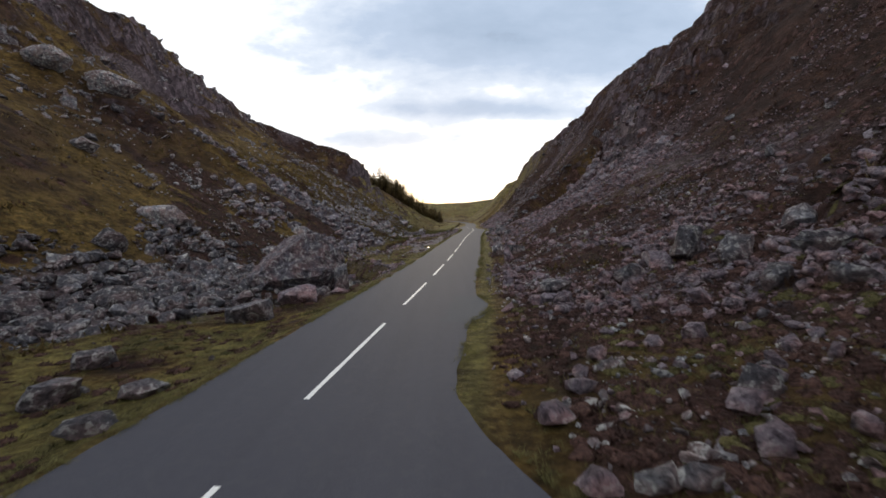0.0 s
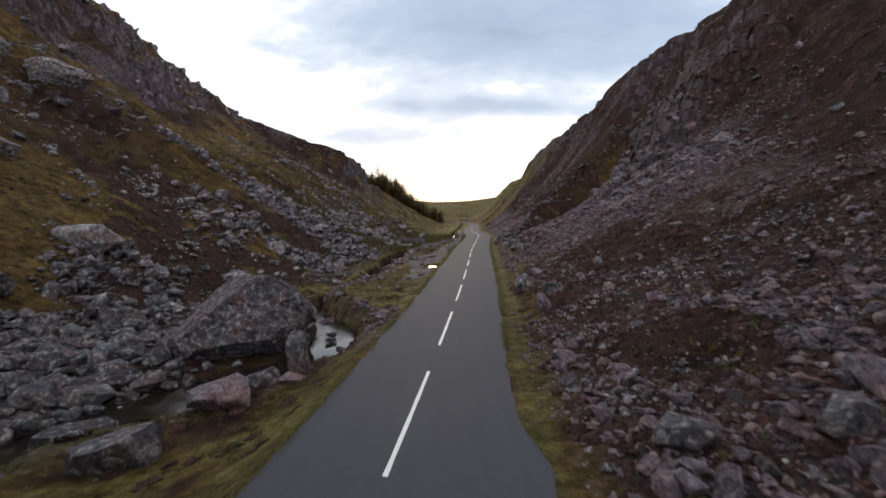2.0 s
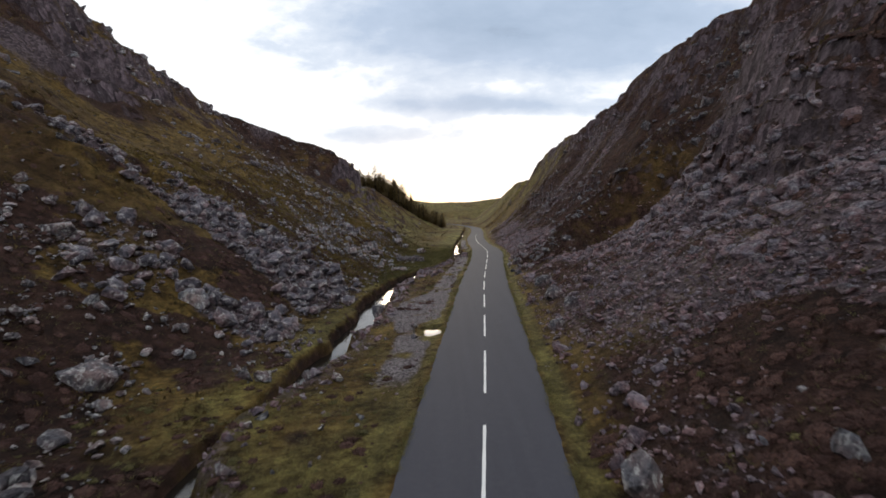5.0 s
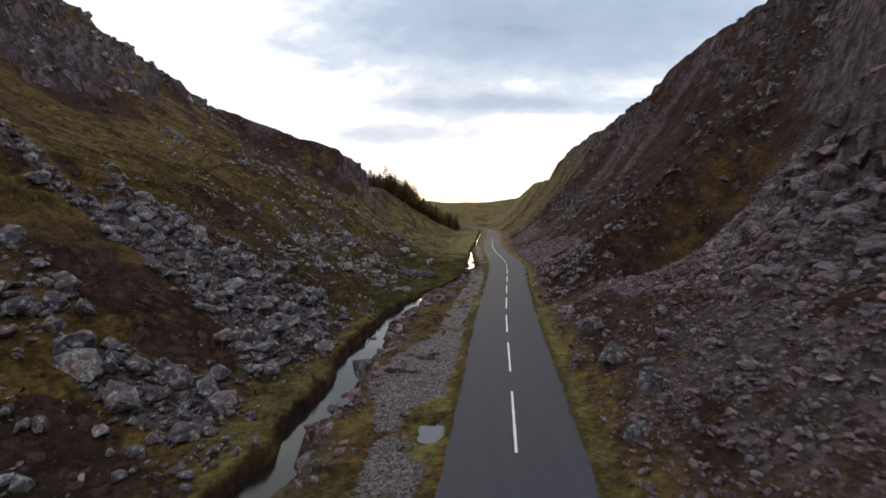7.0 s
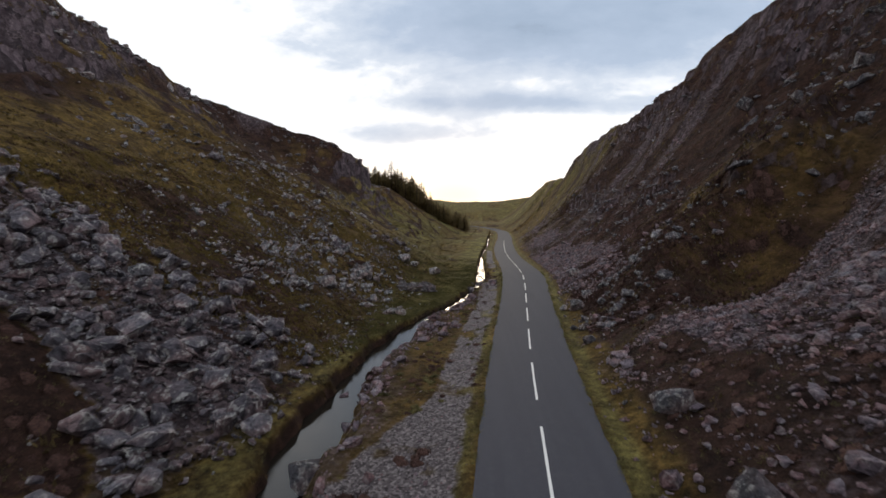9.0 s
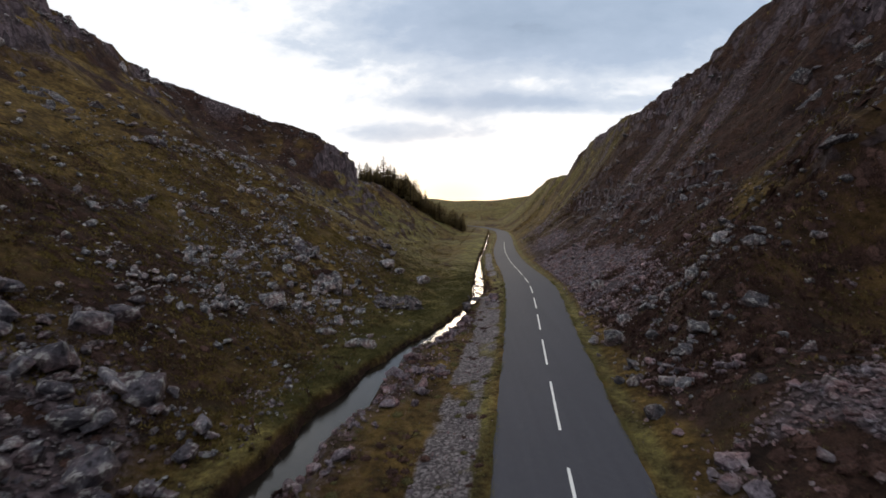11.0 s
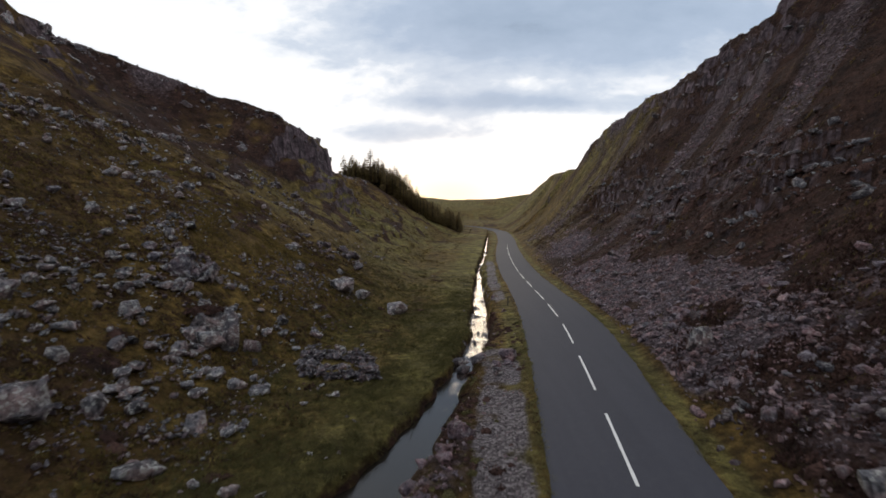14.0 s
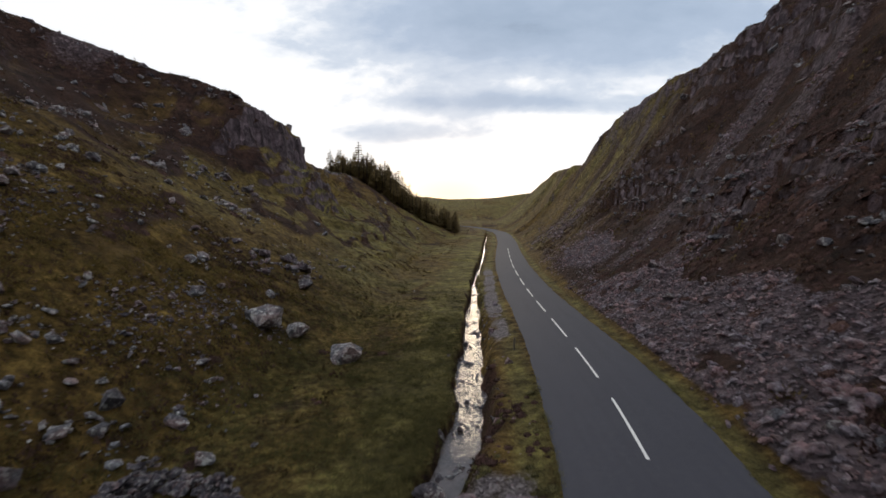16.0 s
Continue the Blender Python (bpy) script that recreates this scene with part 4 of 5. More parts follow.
# small stones standing in the shallow runs of the stream
y = np.concatenate([q + rng.normal(size=9) * 0.45 for q in (117.5, 121, 123.5, 127, 130, 134, 137.5, 141, 146, 150, 155, 160, 166, 172)])
x = burn_x(y) + burn_w(y) * rng.uniform(-1.15, 1.15, len(y))
sz = sizes(len(x), 0.18, 2.0, 0.5)
scatter("riffle_stones", STONES, np.stack([x, y, burn_z(y) - 0.02 * sz], -1), np.repeat(sz[:, None], 3, 1) * (0.8 + 0.4 * rng.rand(len(x), 3)), 0.35, M_ROCK, "wet dark stones standing in the shallow stream", "stones")
lay("scattered_stones", 9000, (-60, 55, 4, 240), lambda x, y: np.clip(0.25 + fbm(x, y, 12, 3), 0, 1) * (np.abs(x - road_x(y)) > 4.5) * ((x > burn_x(y)) | (x < -11) | (y < 90)), 0.18, 2.0, 1.3, M_ROCK, "single grey stones scattered over heather and rough grass")
x, y = strewn(4200, 14, 32, 46, 84, lambda x, y: np.exp(-((x - road_x(y) - 17) / 4.5) ** 2) * 0.5 * step(y, 46, 52) * (1 - step(y, 74, 82)))
sz = sizes(len(x), 0.5, 2.1, 2.0)
scatter("cliff_slabs", WORN, np.stack([x, y, height(x, y) - 0.22 * sz], -1), sz[:, None] * (np.array((0.7, 0.9, 0.8)) + 0.5 * rng.rand(len(x), 3)), 0.35, M_CLIFF, "purple-grey cracked slabs of a rock face on the hillside", "crags")
x, y = strewn(60000, -95, 62, 20, 250, lambda x, y: step(height(x, y), 9, 22) * np.clip(fbm(x + 60, y, 17, 3) * 4.0 - 0.45, 0.015, 1) * np.where(x > 0, 0.3, 0.6)
                 + 0.5 * np.exp(-(((x - 45) / 6) ** 2 + ((y - 108) / 12) ** 2)) + 0.3 * step(height(x, y), 0.80 * glide(LEFT_CAP, y), 0.95 * glide(LEFT_CAP, y)) * (x < 0))
sz = sizes(len(x), 0.5, 2.0, 2.6)
scatter("crag_rocks", STONES, np.stack([x, y, height(x, y) - 0.18 * sz], -1), sz[:, None] * (np.array((0.9, 0.9, 0.7)) + 0.5 * rng.rand(len(x), 3)), 0.4, M_ROCK, "dark grey broken crags and outcrops high on the hillsides", "crags")
x, y = strewn(30000, -95, -45, 60, 165, lambda x, y: step(height(x, y), 25, 31) * step(fbm(x + 41, y, 13, 3), -0.15, 0.15) * np.clip(0.12 + 0.9 * fbm(x, y, 4, 3), 0, 1) * 0.7)
sz = sizes(len(x), 0.45, 2.0, 2.2)
scatter("crag_slabs", WORN, np.stack([x, y, height(x, y) - 0.12 * sz], -1), sz[:, None] * (np.array((0.8, 0.8, 0.9)) + 0.5 * rng.rand(len(x), 3)), 0.35, M_PALE, "pale grey broken slabs of the crags above the grassy slope", "crags")
lay("verge_stones", 28000, (-12, 10, 4, 150), lambda x, y: np.exp(-((x - burn_x(y) - 1.9 * burn_w(y)) / 1.0) ** 2) * 0.9 * (y > 24) * (1 - 0.9 * step(y, 102, 110)) + 0.2 * np.exp(-((x - road_x(y) - 4.6) / 1.0) ** 2), 0.13, 1.9, 1.0, M_SCREE, "loose reddish stones along the stream bank and the verge")
lay("edge_grit", 14000, (-8, 13, 4, 130), lambda x, y: np.exp(-((np.abs(x - road_x(y)) - 3.0) / 0.35) ** 2) * np.clip(0.4 + fbm(x, y, 4, 3), 0.05, 1), 0.035, 2.2, 0.16, M_SCREE, "small loose stones along the ragged road edge")
lay("gravel_pebbles", 22000, (-7, 9, 46, 120), lambda x, y: covers(x, y, 0 * x)[..., 3] * 0.6 + 0.10 * (x < road_x(y)) * (x > burn_x(y)), 0.045, 2.4, 0.22, M_SCREE, "pale gravel and pebbles on the old track beside the road")


# ---- boulders, each a thing ----
def boulder_mesh(seed, size, mat, cuts=20, subdiv=4, flatness=0.64, relief=0.05, planes=()):
    """A craggy stone: a ball cut by planes, then broken into ledges, chips and pits."""
    r = np.random.RandomState(seed)
    bm = bmesh.new()
    bmesh.ops.create_icosphere(bm, subdivisions=subdiv, radius=1)
    v = np.array([q.co[:] for q in bm.verts])
    faces = [(np.array(q[:3]) / np.linalg.norm(q[:3]), q[3]) for q in planes]
    for _ in range(cuts):
        q = r.normal(size=3)
        faces.append((q / np.linalg.norm(q), flatness + 0.26 * r.rand()))
    for q, dist in faces:
        over = np.maximum(v @ q - dist, 0)
        v = v - over[:, None] * q * 0.96
    o = Vector(r.rand(3) * 50)
    for q, c in zip(bm.verts, v):
        p = Vector(c)
        w = p + 0.22 * noise.noise_vector(p * 2.3 + o)
        k = relief * noise.fractal(p * 1.9 + o, 0.75, 2.1, 6)
        for size_, depth in ((1.7, 0.9), (3.9, 0.55)):
            dist, near = noise.voronoi(w * Vector((size_, size_, size_ * 1.9)) + o)
            tone = noise.cell_vector(near[0] * 7.3)
            k += relief * depth * (tone.x - 0.5 + 0.9 * (tone.y - 0.5) * (w.x * size_ + o.x - near[0].x) + 0.9 * (tone.z - 0.5) * (w.z * size_ * 1.9 + o.z - near[0].z))
        k += relief * 0.35 * (abs(noise.noise(p * Vector((5, 5, 9)) + o)) - 0.25)
        q.co = p * (1 + k)
    bmesh.ops.scale(bm, vec=[c * (0.56 if flatness > 0.7 else 0.62) for c in size], verts=bm.verts)
    me = bpy.data.meshes.new("boulder")
    bm.to_mesh(me)
    bm.free()
    me.materials.append(mat)
    me.polygons.foreach_set("use_smooth", [True] * len(me.polygons))
    me.set_sharp_from_angle(angle=radians(28))
    return me


def block_mesh(seed, size, mat):
    """A square-edged broken block with chipped faces."""
    v, f = block(seed, 16, (1, 1, 1), 0.85)
    bm = bmesh.new()
    vs = [bm.verts.new(q) for q in v / (v.max(0) - v.min(0))]
    for t in f:
        bm.faces.new([vs[j] for j in t])
    bmesh.ops.subdivide_edges(bm, edges=bm.edges, cuts=3, use_grid_fill=True)
    o = Vector(np.random.RandomState(seed).rand(3) * 50)
    for q in bm.verts:
        q.co += 0.05 * noise.noise_vector(q.co * 2.6 + o) + 0.022 * noise.noise_vector(q.co * 8 + o)
    bmesh.ops.scale(bm, vec=list(size), verts=bm.verts)
    bmesh.ops.triangulate(bm, faces=bm.faces)
    me = bpy.data.meshes.new("block")
    bm.to_mesh(me)
    bm.free()
    me.materials.append(mat)
    me.polygons.foreach_set("use_smooth", [True] * len(me.polygons))
    me.set_sharp_from_angle(angle=radians(22))
    return me


BOULDERS = [  # x, y, length, depth, height, turn, how deep it sits
    (-10.0, 33.2, 5.8, 4.8, 5.4, 8, 0.33, "big grey lichen-spotted boulder overhanging the stream"),
    (-7.7, 25.4, 2.0, 1.4, 1.3, 20, 0.25, "flat-topped pinkish boulder on the stream bank"),
    (-9.0, 22.4, 2.2, 1.6, 1.4, 10, 0.3, "grey angular boulder on the stream bank"),
    (-5.9, 28.0, 1.0, 0.8, 2.2, 20, 0.25, "upright narrow slab of stone beside the pool"),
    (-7.2, 27.4, 1.7, 1.2, 1.1, 60, 0.3, "rounded grey boulder beside the pool"),
    (-14.8, 20.5, 2.9, 2.2, 2.0, 15, 0.3, "large dark grey block among fallen stones"),
    (-11.6, 24.3, 2.4, 1.7, 1.2, 40, 0.3, "flat grey slab among fallen stones"),
    (-18.5, 27.5, 2.8, 2.0, 1.8, 0, 0.3, "large grey block among fallen stones"),
    (-22.5, 24.5, 2.6, 2.0, 1.7, 70, 0.3, "large grey block among fallen stones"),
    (-18.2, 36.6, 2.4, 1.8, 1.5, 35, 0.3, "grey block among fallen stones"),
    (-24.2, 35.0, 2.6, 2.0, 1.6, 0, 0.3, "grey block among fallen stones"),
    (-11.2, 15.3, 1.3, 1.0, 0.9, 20, 0.3, "dark stone on the grassy bank"),
    (-10.2, 12.2, 1.4, 1.0, 0.8, 50, 0.3, "dark stone on the grassy bank"),
    (-7.8, 12.3, 1.2, 0.7, 0.6, 10, 0.3, "dark stone on the grassy bank"),
    (-7.2, 9.8, 1.3, 0.8, 0.6, 0, 0.35, "dark stone on the grassy bank"),
    (-25.6, 44.5, 4.4, 2.6, 2.2, 15, 0.35, "long pale rock slab on the hillside"),
    (-18.0, 51.0, 2.3, 1.7, 1.5, 0, 0.3, "pale rounded boulder at the foot of the slope"),
    (-28.0, 62.2, 2.2, 1.6, 1.5, 20, 0.3, "pale boulder on the hillside"),
    (-37.5, 51.0, 2.6, 2.0, 1.8, 0, 0.3, "pale boulder on the hillside"),
    (-47.5, 70.2, 6.2, 4.5, 4.0, 20, 0.35, "broad pale rock outcrop high on the hillside"),
    (-53.5, 67.0, 6.0, 4.5, 3.2, 0, 0.35, "broad pale rock outcrop high on the hillside"),
    (-6.2, 70.2, 1.9, 1.5, 1.5, 30, 0.3, "brown boulder on the stream bank"),
    (-18.5, 62.3, 1.9, 1.4, 1.3, 0, 0.3, "pale boulder in the stone drift"),
    (-14.1, 112.9, 2.3, 1.9, 2.0, 15, 0.26, "split pale grey boulder with a heathery top"),
    (-12.85, 112.9, 1.0, 1.5, 2.7, 25, 0.3, "pale grey slab split from the boulder beside it"),
    (-10.4, 128.8, 2.0, 1.8, 1.7, 10, 0.25, "pale boulder on the grassy terrace"),
    (-8.9, 130.2, 1.6, 1.3, 1.1, 50, 0.25, "pale boulder on the grassy terrace"),
    (-5.4, 128.6, 1.9, 1.5, 1.5, 0, 0.25, "pale boulder on the grassy terrace"),
    (-13.4, 111.8, 1.5, 1.1, 1.3, 40, 0.2, "pale grey slab leaning on the split boulder"),
    (-14.3, 111.8, 1.6, 1.0, 1.0, 0, 0.3, "pale grey block at the foot of the split boulder"),
    (-15.0, 101.8, 2.1, 1.4, 1.5, 9, 0.28, "pale lichened block half sunk in heather"),
    (-17.6, 107.2, 0.9, 0.7, 0.6, 134, 0.28, "pale lichened block half sunk in heather"),
    (-13.7, 103.8, 1.2, 0.9, 1.0, 110, 0.28, "pale white-spotted boulder in rough grass"),
    (-17.8, 117.8, 1.3, 1.0, 1.1, 40, 0.28, "pale white-spotted boulder in rough grass"),
    (-16.8, 118.1, 1.5, 1.0, 1.4, 84, 0.28, "pale white-spotted boulder in rough grass"),
    (-18.9, 118.6, 1.6, 1.2, 1.0, 115, 0.28, "pale lichened block half sunk in heather"),
    (-6.8, 98.6, 1.3, 0.9, 0.9, 0, 0.28, "pale white-spotted boulder in rough grass"),
    (-10.7, 101.9, 1.7, 0.8, 0.7, 34, 0.28, "pale lichened block half sunk in heather"),
    (-9.7, 109.5, 1.0, 0.8, 0.7, 174, 0.28, "pale white-spotted boulder in rough grass"),
    (-11.0, 109.8, 0.9, 0.7, 0.6, 67, 0.28, "pale lichened block half sunk in heather"),
    (-16.4, 105.2, 0.9, 0.7, 0.7, 174, 0.28, "pale white-spotted boulder in rough grass"),
    (-20.0, 106.6, 1.2, 0.8, 1.2, 70, 0.28, "pale lichened block half sunk in heather"),
    (-10.7, 105.4, 1.0, 0.8, 0.9, 89, 0.28, "pale white-spotted boulder in rough grass"),
    (-7.9, 98.7, 1.5, 0.9, 0.8, 0, 0.28, "pale lichened block half sunk in heather"),
    (-17.1, 110.6, 1.3, 0.9, 0.9, 170, 0.28, "pale lichened block half sunk in heather"),
    (-17.2, 115.3, 1.0, 0.8, 0.8, 66, 0.28, "pale white-spotted boulder in rough grass"),
    (-20.7, 120.0, 1.0, 0.8, 0.8, 120, 0.28, "pale lichened block half sunk in heather"),
    (-24.6, 118.1, 1.2, 0.9, 0.9, 110, 0.28, "pale white-spotted boulder in rough grass"),
    (-6.8, 65.5, 1.2, 0.9, 0.9, 45, 0.25, "reddish block on the stream bank"),
    (-6.8, 67.5, 0.8, 0.6, 0.6, 60, 0.25, "reddish block on the stream bank"),
    (-4.7, 71.0, 0.8, 0.6, 0.5, 60, 0.25, "reddish block at the edge of the gravel"),
    (-7.4, 79.8, 1.0, 0.8, 0.6, 30, 0.25, "reddish block on the stream bank"),
    (0.2, 116.0, 1.4, 0.7, 0.6, 5, -0.3, "flat slab lying across the stream"),
    (0.5, 114.7, 0.9, 0.7, 0.6, 40, -0.3, "mossy stone in the stream"),
    (1.5, 113.9, 0.7, 0.6, 0.6, 80, 0.1, "reddish stone at the edge of the stream"),
    (1.4, 112.6, 0.8, 0.5, 0.5, 20, 0.1, "dark wet stone at the edge of the stream"),
    (2.3, 112.0, 0.6, 0.5, 0.5, 60, 0.1, "reddish stone on the grass strip"),
    (2.3, 110.9, 0.5, 0.4, 0.5, 10, 0.1, "pale stone on the grass strip"),
    (3.0, 113.0, 1.0, 0.8, 0.9, 10, 0.2, "reddish boulder on the grass strip"),
    (4.7, 19.8, 1.3, 1.0, 1.0, 20, 0.3, "grey boulder at the foot of the scree"),
    (10.4, 20.6, 2.3, 1.4, 1.7, 50, 0.3, "grey slab on the scree"),
    (4.6, 34.0, 1.2, 0.9, 1.1, 70, 0.25, "reddish boulder on the verge"),
    (4.6, 40.0, 1.0, 0.8, 1.6, 30, 0.25, "pale upright stone at the foot of the scree"),
    (5.6, 36.6, 1.4, 0.9, 0.8, 0, 0.25, "grey boulder at the foot of the scree"),
    (8.7, 72.4, 1.9, 1.4, 1.4, 15, 0.25, "grey boulder beside the road verge"),
    (8.0, 65.3, 1.5, 1.2, 1.4, 0, 0.25, "grey block at the foot of the scree"),
    (8.2, 61.0, 1.2, 1.0, 1.0, 60, 0.25, "grey block at the foot of the scree"),
    (6.5, 57.8, 1.0, 0.8, 0.8, 30, 0.25, "grey block at the foot of the scree"),
    (12.9, 111.7, 1.4, 1.1, 1.3, 0, 0.25, "pale boulder at the foot of the scree"),
    (9.9, 95.7, 1.4, 1.1, 1.2, 20, 0.25, "grey boulder at the foot of the scree"),
    (-8.6, 38.2, 1.4, 1.1, 1.2, 20, 0.2, "grey angular block wedged above the stream"),
    (-9.9, 38.9, 1.6, 1.2, 1.4, 70, 0.2, "grey angular block wedged above the stream"),
    (-11.2, 38.2, 1.7, 1.3, 1.5, 40, 0.2, "grey angular block behind the big boulder"),
    (-10.8, 40.4, 1.3, 1.0, 1.0, 10, 0.2, "grey angular block behind the big boulder"),
    (-9.4, 40.6, 1.1, 0.9, 0.8, 55, 0.2, "dark block on the stream bank"),
    (-7.6, 39.7, 1.0, 0.8, 0.7, 85, 0.2, "reddish block on the stream bank"),
    (-12.4, 39.6, 1.5, 1.1, 1.2, 30, 0.25, "grey angular block behind the big boulder"),
    (-6.6, 36.4, 0.7, 0.5, 0.5, 35, 0.0, "dark wet stone in the pool"),
    (-6.2, 34.6, 0.6, 0.5, 0.5, 65, -0.2, "dark wet stone in the pool"),
    (-5.5, 33.4, 0.5, 0.4, 0.4, 15, -0.2, "dark wet stone in the pool"),
    (8.8, 97.1, 0.8, 0.6, 0.7, 60, 0.25, "pale block beside the verge"),
    (11.4, 98.7, 1.0, 0.8, 0.9, 15, 0.25, "pale block in heather above the verge"),
    (15.0, 96.9, 1.2, 0.9, 1.2, 80, 0.25, "pale block standing on the rocky rib"),
    (13.1, 99.6, 0.9, 0.9, 0.8, 40, 0.25, "pale block in heather above the verge"),
    (11.5, 94.0, 0.9, 0.7, 0.7, 110, 0.25, "grey block in heather above the verge"),
    (9.3, 91.0, 0.8, 0.6, 0.6, 30, 0.25, "grey block in heather beside the verge"),
    (11.6, 89.9, 1.0, 0.7, 0.7, 75, 0.25, "grey block in heather beside the verge"),
    (18.4, 100.2, 1.5, 1.1, 1.3, 25, 0.25, "pale broken block high on the rocky rib"),
    (11.0, 18.0, 1.9, 1.4, 1.3, 20, 0.28, "large square-edged grey block on the scree"),
    (9.9, 14.3, 1.3, 0.9, 0.9, 60, 0.28, "grey angular block on the scree"),
    (12.4, 15.6, 1.7, 0.8, 0.9, -35, 0.25, "long tilted grey slab on the scree"),
    (8.0, 14.8, 0.9, 0.7, 0.6, 15, 0.28, "pinkish angular block on the scree"),
    (7.5, 19.2, 1.5, 1.0, 0.9, 40, 0.28, "grey angular block on the scree"),
    (8.9, 20.4, 1.6, 1.1, 1.0, 100, 0.28, "pinkish square-edged block on the scree"),
    (6.4, 12.0, 0.8, 0.6, 0.5, 70, 0.28, "pinkish angular block on the scree"),
    (11.0, 12.8, 1.3, 1.0, 0.8, 10, 0.28, "grey angular block on the scree"),
    (14.2, 19.2, 2.0, 1.3, 1.2, 50, 0.28, "large grey block on the scree"),
    (2.0, 8.2, 0.62, 0.5, 0.45, 10, 0.15, "pinkish square-edged stone on the verge"),
    (3.7, 11.4, 0.6, 0.4, 0.4, 30, 0.2, "pinkish square-edged stone on the verge"),
    (3.7, 10.6, 0.7, 0.3, 0.25, 0, 0.2, "pale flat stone on the verge"),
    (2.05, 6.2, 0.6, 0.4, 0.4, 0, 0.25, "pale pinkish stone on the verge"),
    (3.4, 6.2, 0.6, 0.45, 0.4, 20, 0.2, "pale yellowish stone on the verge"),
    (4.9, 6.9, 0.7, 0.5, 0.5, 70, 0.2, "pinkish angular stone among heather"),
    (5.8, 8.6, 0.9, 0.7, 0.7, 15, 0.2, "dark grey angular stone among heather"),
    (5.2, 8.0, 0.7, 0.6, 0.6, 50, 0.2, "pinkish angular stone among heather"),
    (2.9, 6.2, 0.6, 0.5, 0.45, 50, 0.2, "pale stone on the verge"),
]
for i, (x, y, a, b, c, turn, sink, label) in enumerate(BOULDERS):
    big = max(a, b, c)
    planes = ((-0.62, -0.20, 0.76, 0.60), (0.05, -0.93, 0.36, 0.78), (0.12, -0.62, -0.78, 0.60), (0.92, -0.2, -0.1, 0.86), (0.30, 0.30, 0.90, 0.80)) if i == 0 else ()
    mat = M_SCREE if "pink" in label or "redd" in label else M_PALE if "pale" in label else M_DRIFT if "lichen" in label else M_ROCK
    if big < 2.5 and "rounded" not in label:
        me = block_mesh(300 + i, (a, b, c), mat)
    else:
        me = boulder_mesh(300 + i, (a, b, c), mat, planes=planes, flatness=0.80 if i == 0 else 0.60, relief=0.06 if i == 0 else 0.05, subdiv=7 if i == 0 else 6 if big > 5.5 else 5)
    ob = tagged(new("boulder", me), label, "boulder", "boulders in the glen")
    ob.matrix_world = pose(x, y, float(height(np.array(x), np.array(y))) + c * (0.5 - sink), (6 * math.sin(i)) if i else 0, (5 * math.cos(2 * i)) if i else 0, turn)
    if "heathery" in label:
        capped = ob

# loose rocks that can be told apart
ROCK_MESH = [block_mesh(500 + i, (1, 0.8, 0.65), m) for i, m in enumerate((M_ROCK, M_SCREE, M_PALE, M_SCREE, M_PALE, M_ROCK, M_SCREE, M_PALE))]
KINDS = {M_ROCK.name: "grey angular rock lying in rough grass", M_SCREE.name: "pinkish-grey angular rock at the foot of the scree", M_PALE.name: "pale lichened rock in the stone drift"}
count = 0
while count < 110:
    left = count % 2 == 0
    x = rng.uniform(-28, -7) if left else rng.uniform(3, 22)
    y = rng.uniform(7, 135)
    if left and y > 90 and x > -9.5 or y > 108 and y < 118 and -11 < x < -3:
        continue
    if not clear(np.array(x), np.array(y), 3.8) or rng.rand() > 0.12 + 1.2 * float(stoniness(np.array([x]), np.array([y]))[0]):
        continue
    me = ROCK_MESH[rng.choice((0, 2, 4, 7) if left else (0, 1, 3, 6))]
    sz = float(sizes(1, 0.55, 2.6, 1.7)[0]) * (0.6 if y > 92 else 0.85 if left else 0.55)
    ob = tagged(new("rock", me), KINDS[me.materials[0].name], "rock", "loose rocks")
    ob.matrix_world = pose(x, y, float(height(np.array(x), np.array(y))) + sz * 0.12, rng.uniform(-18, 18), rng.uniform(-18, 18), rng.uniform(0, 360)) @ Matrix.Diagonal((sz, sz * rng.uniform(0.8, 1.2), sz * rng.uniform(0.75, 1.2), 1))
    count += 1

# ---- ruined sheepfold ----
fold = tagged(new("sheepfold_ruin"), "tumbled four-sided ring of dry stone walling on the grassy terrace", "ruin")
fold.location = (-6.8, 113.6, float(height(np.array(-6.8), np.array(113.6))))
FOLD_MESH = [fast_mesh("walling_stone", v * 1.1, f, M_DRIFT) for v, f in STONES[:8]]
n = 0
A = np.linspace(0, 2 * math.pi, 2001)
ring_x, ring_y = np.sign(np.cos(A)) * np.abs(np.cos(A)) ** 0.4, np.sign(np.sin(A)) * np.abs(np.sin(A)) ** 0.4
ring_s = np.concatenate([[0], np.cumsum(np.hypot(np.diff(ring_x), np.diff(ring_y)))])
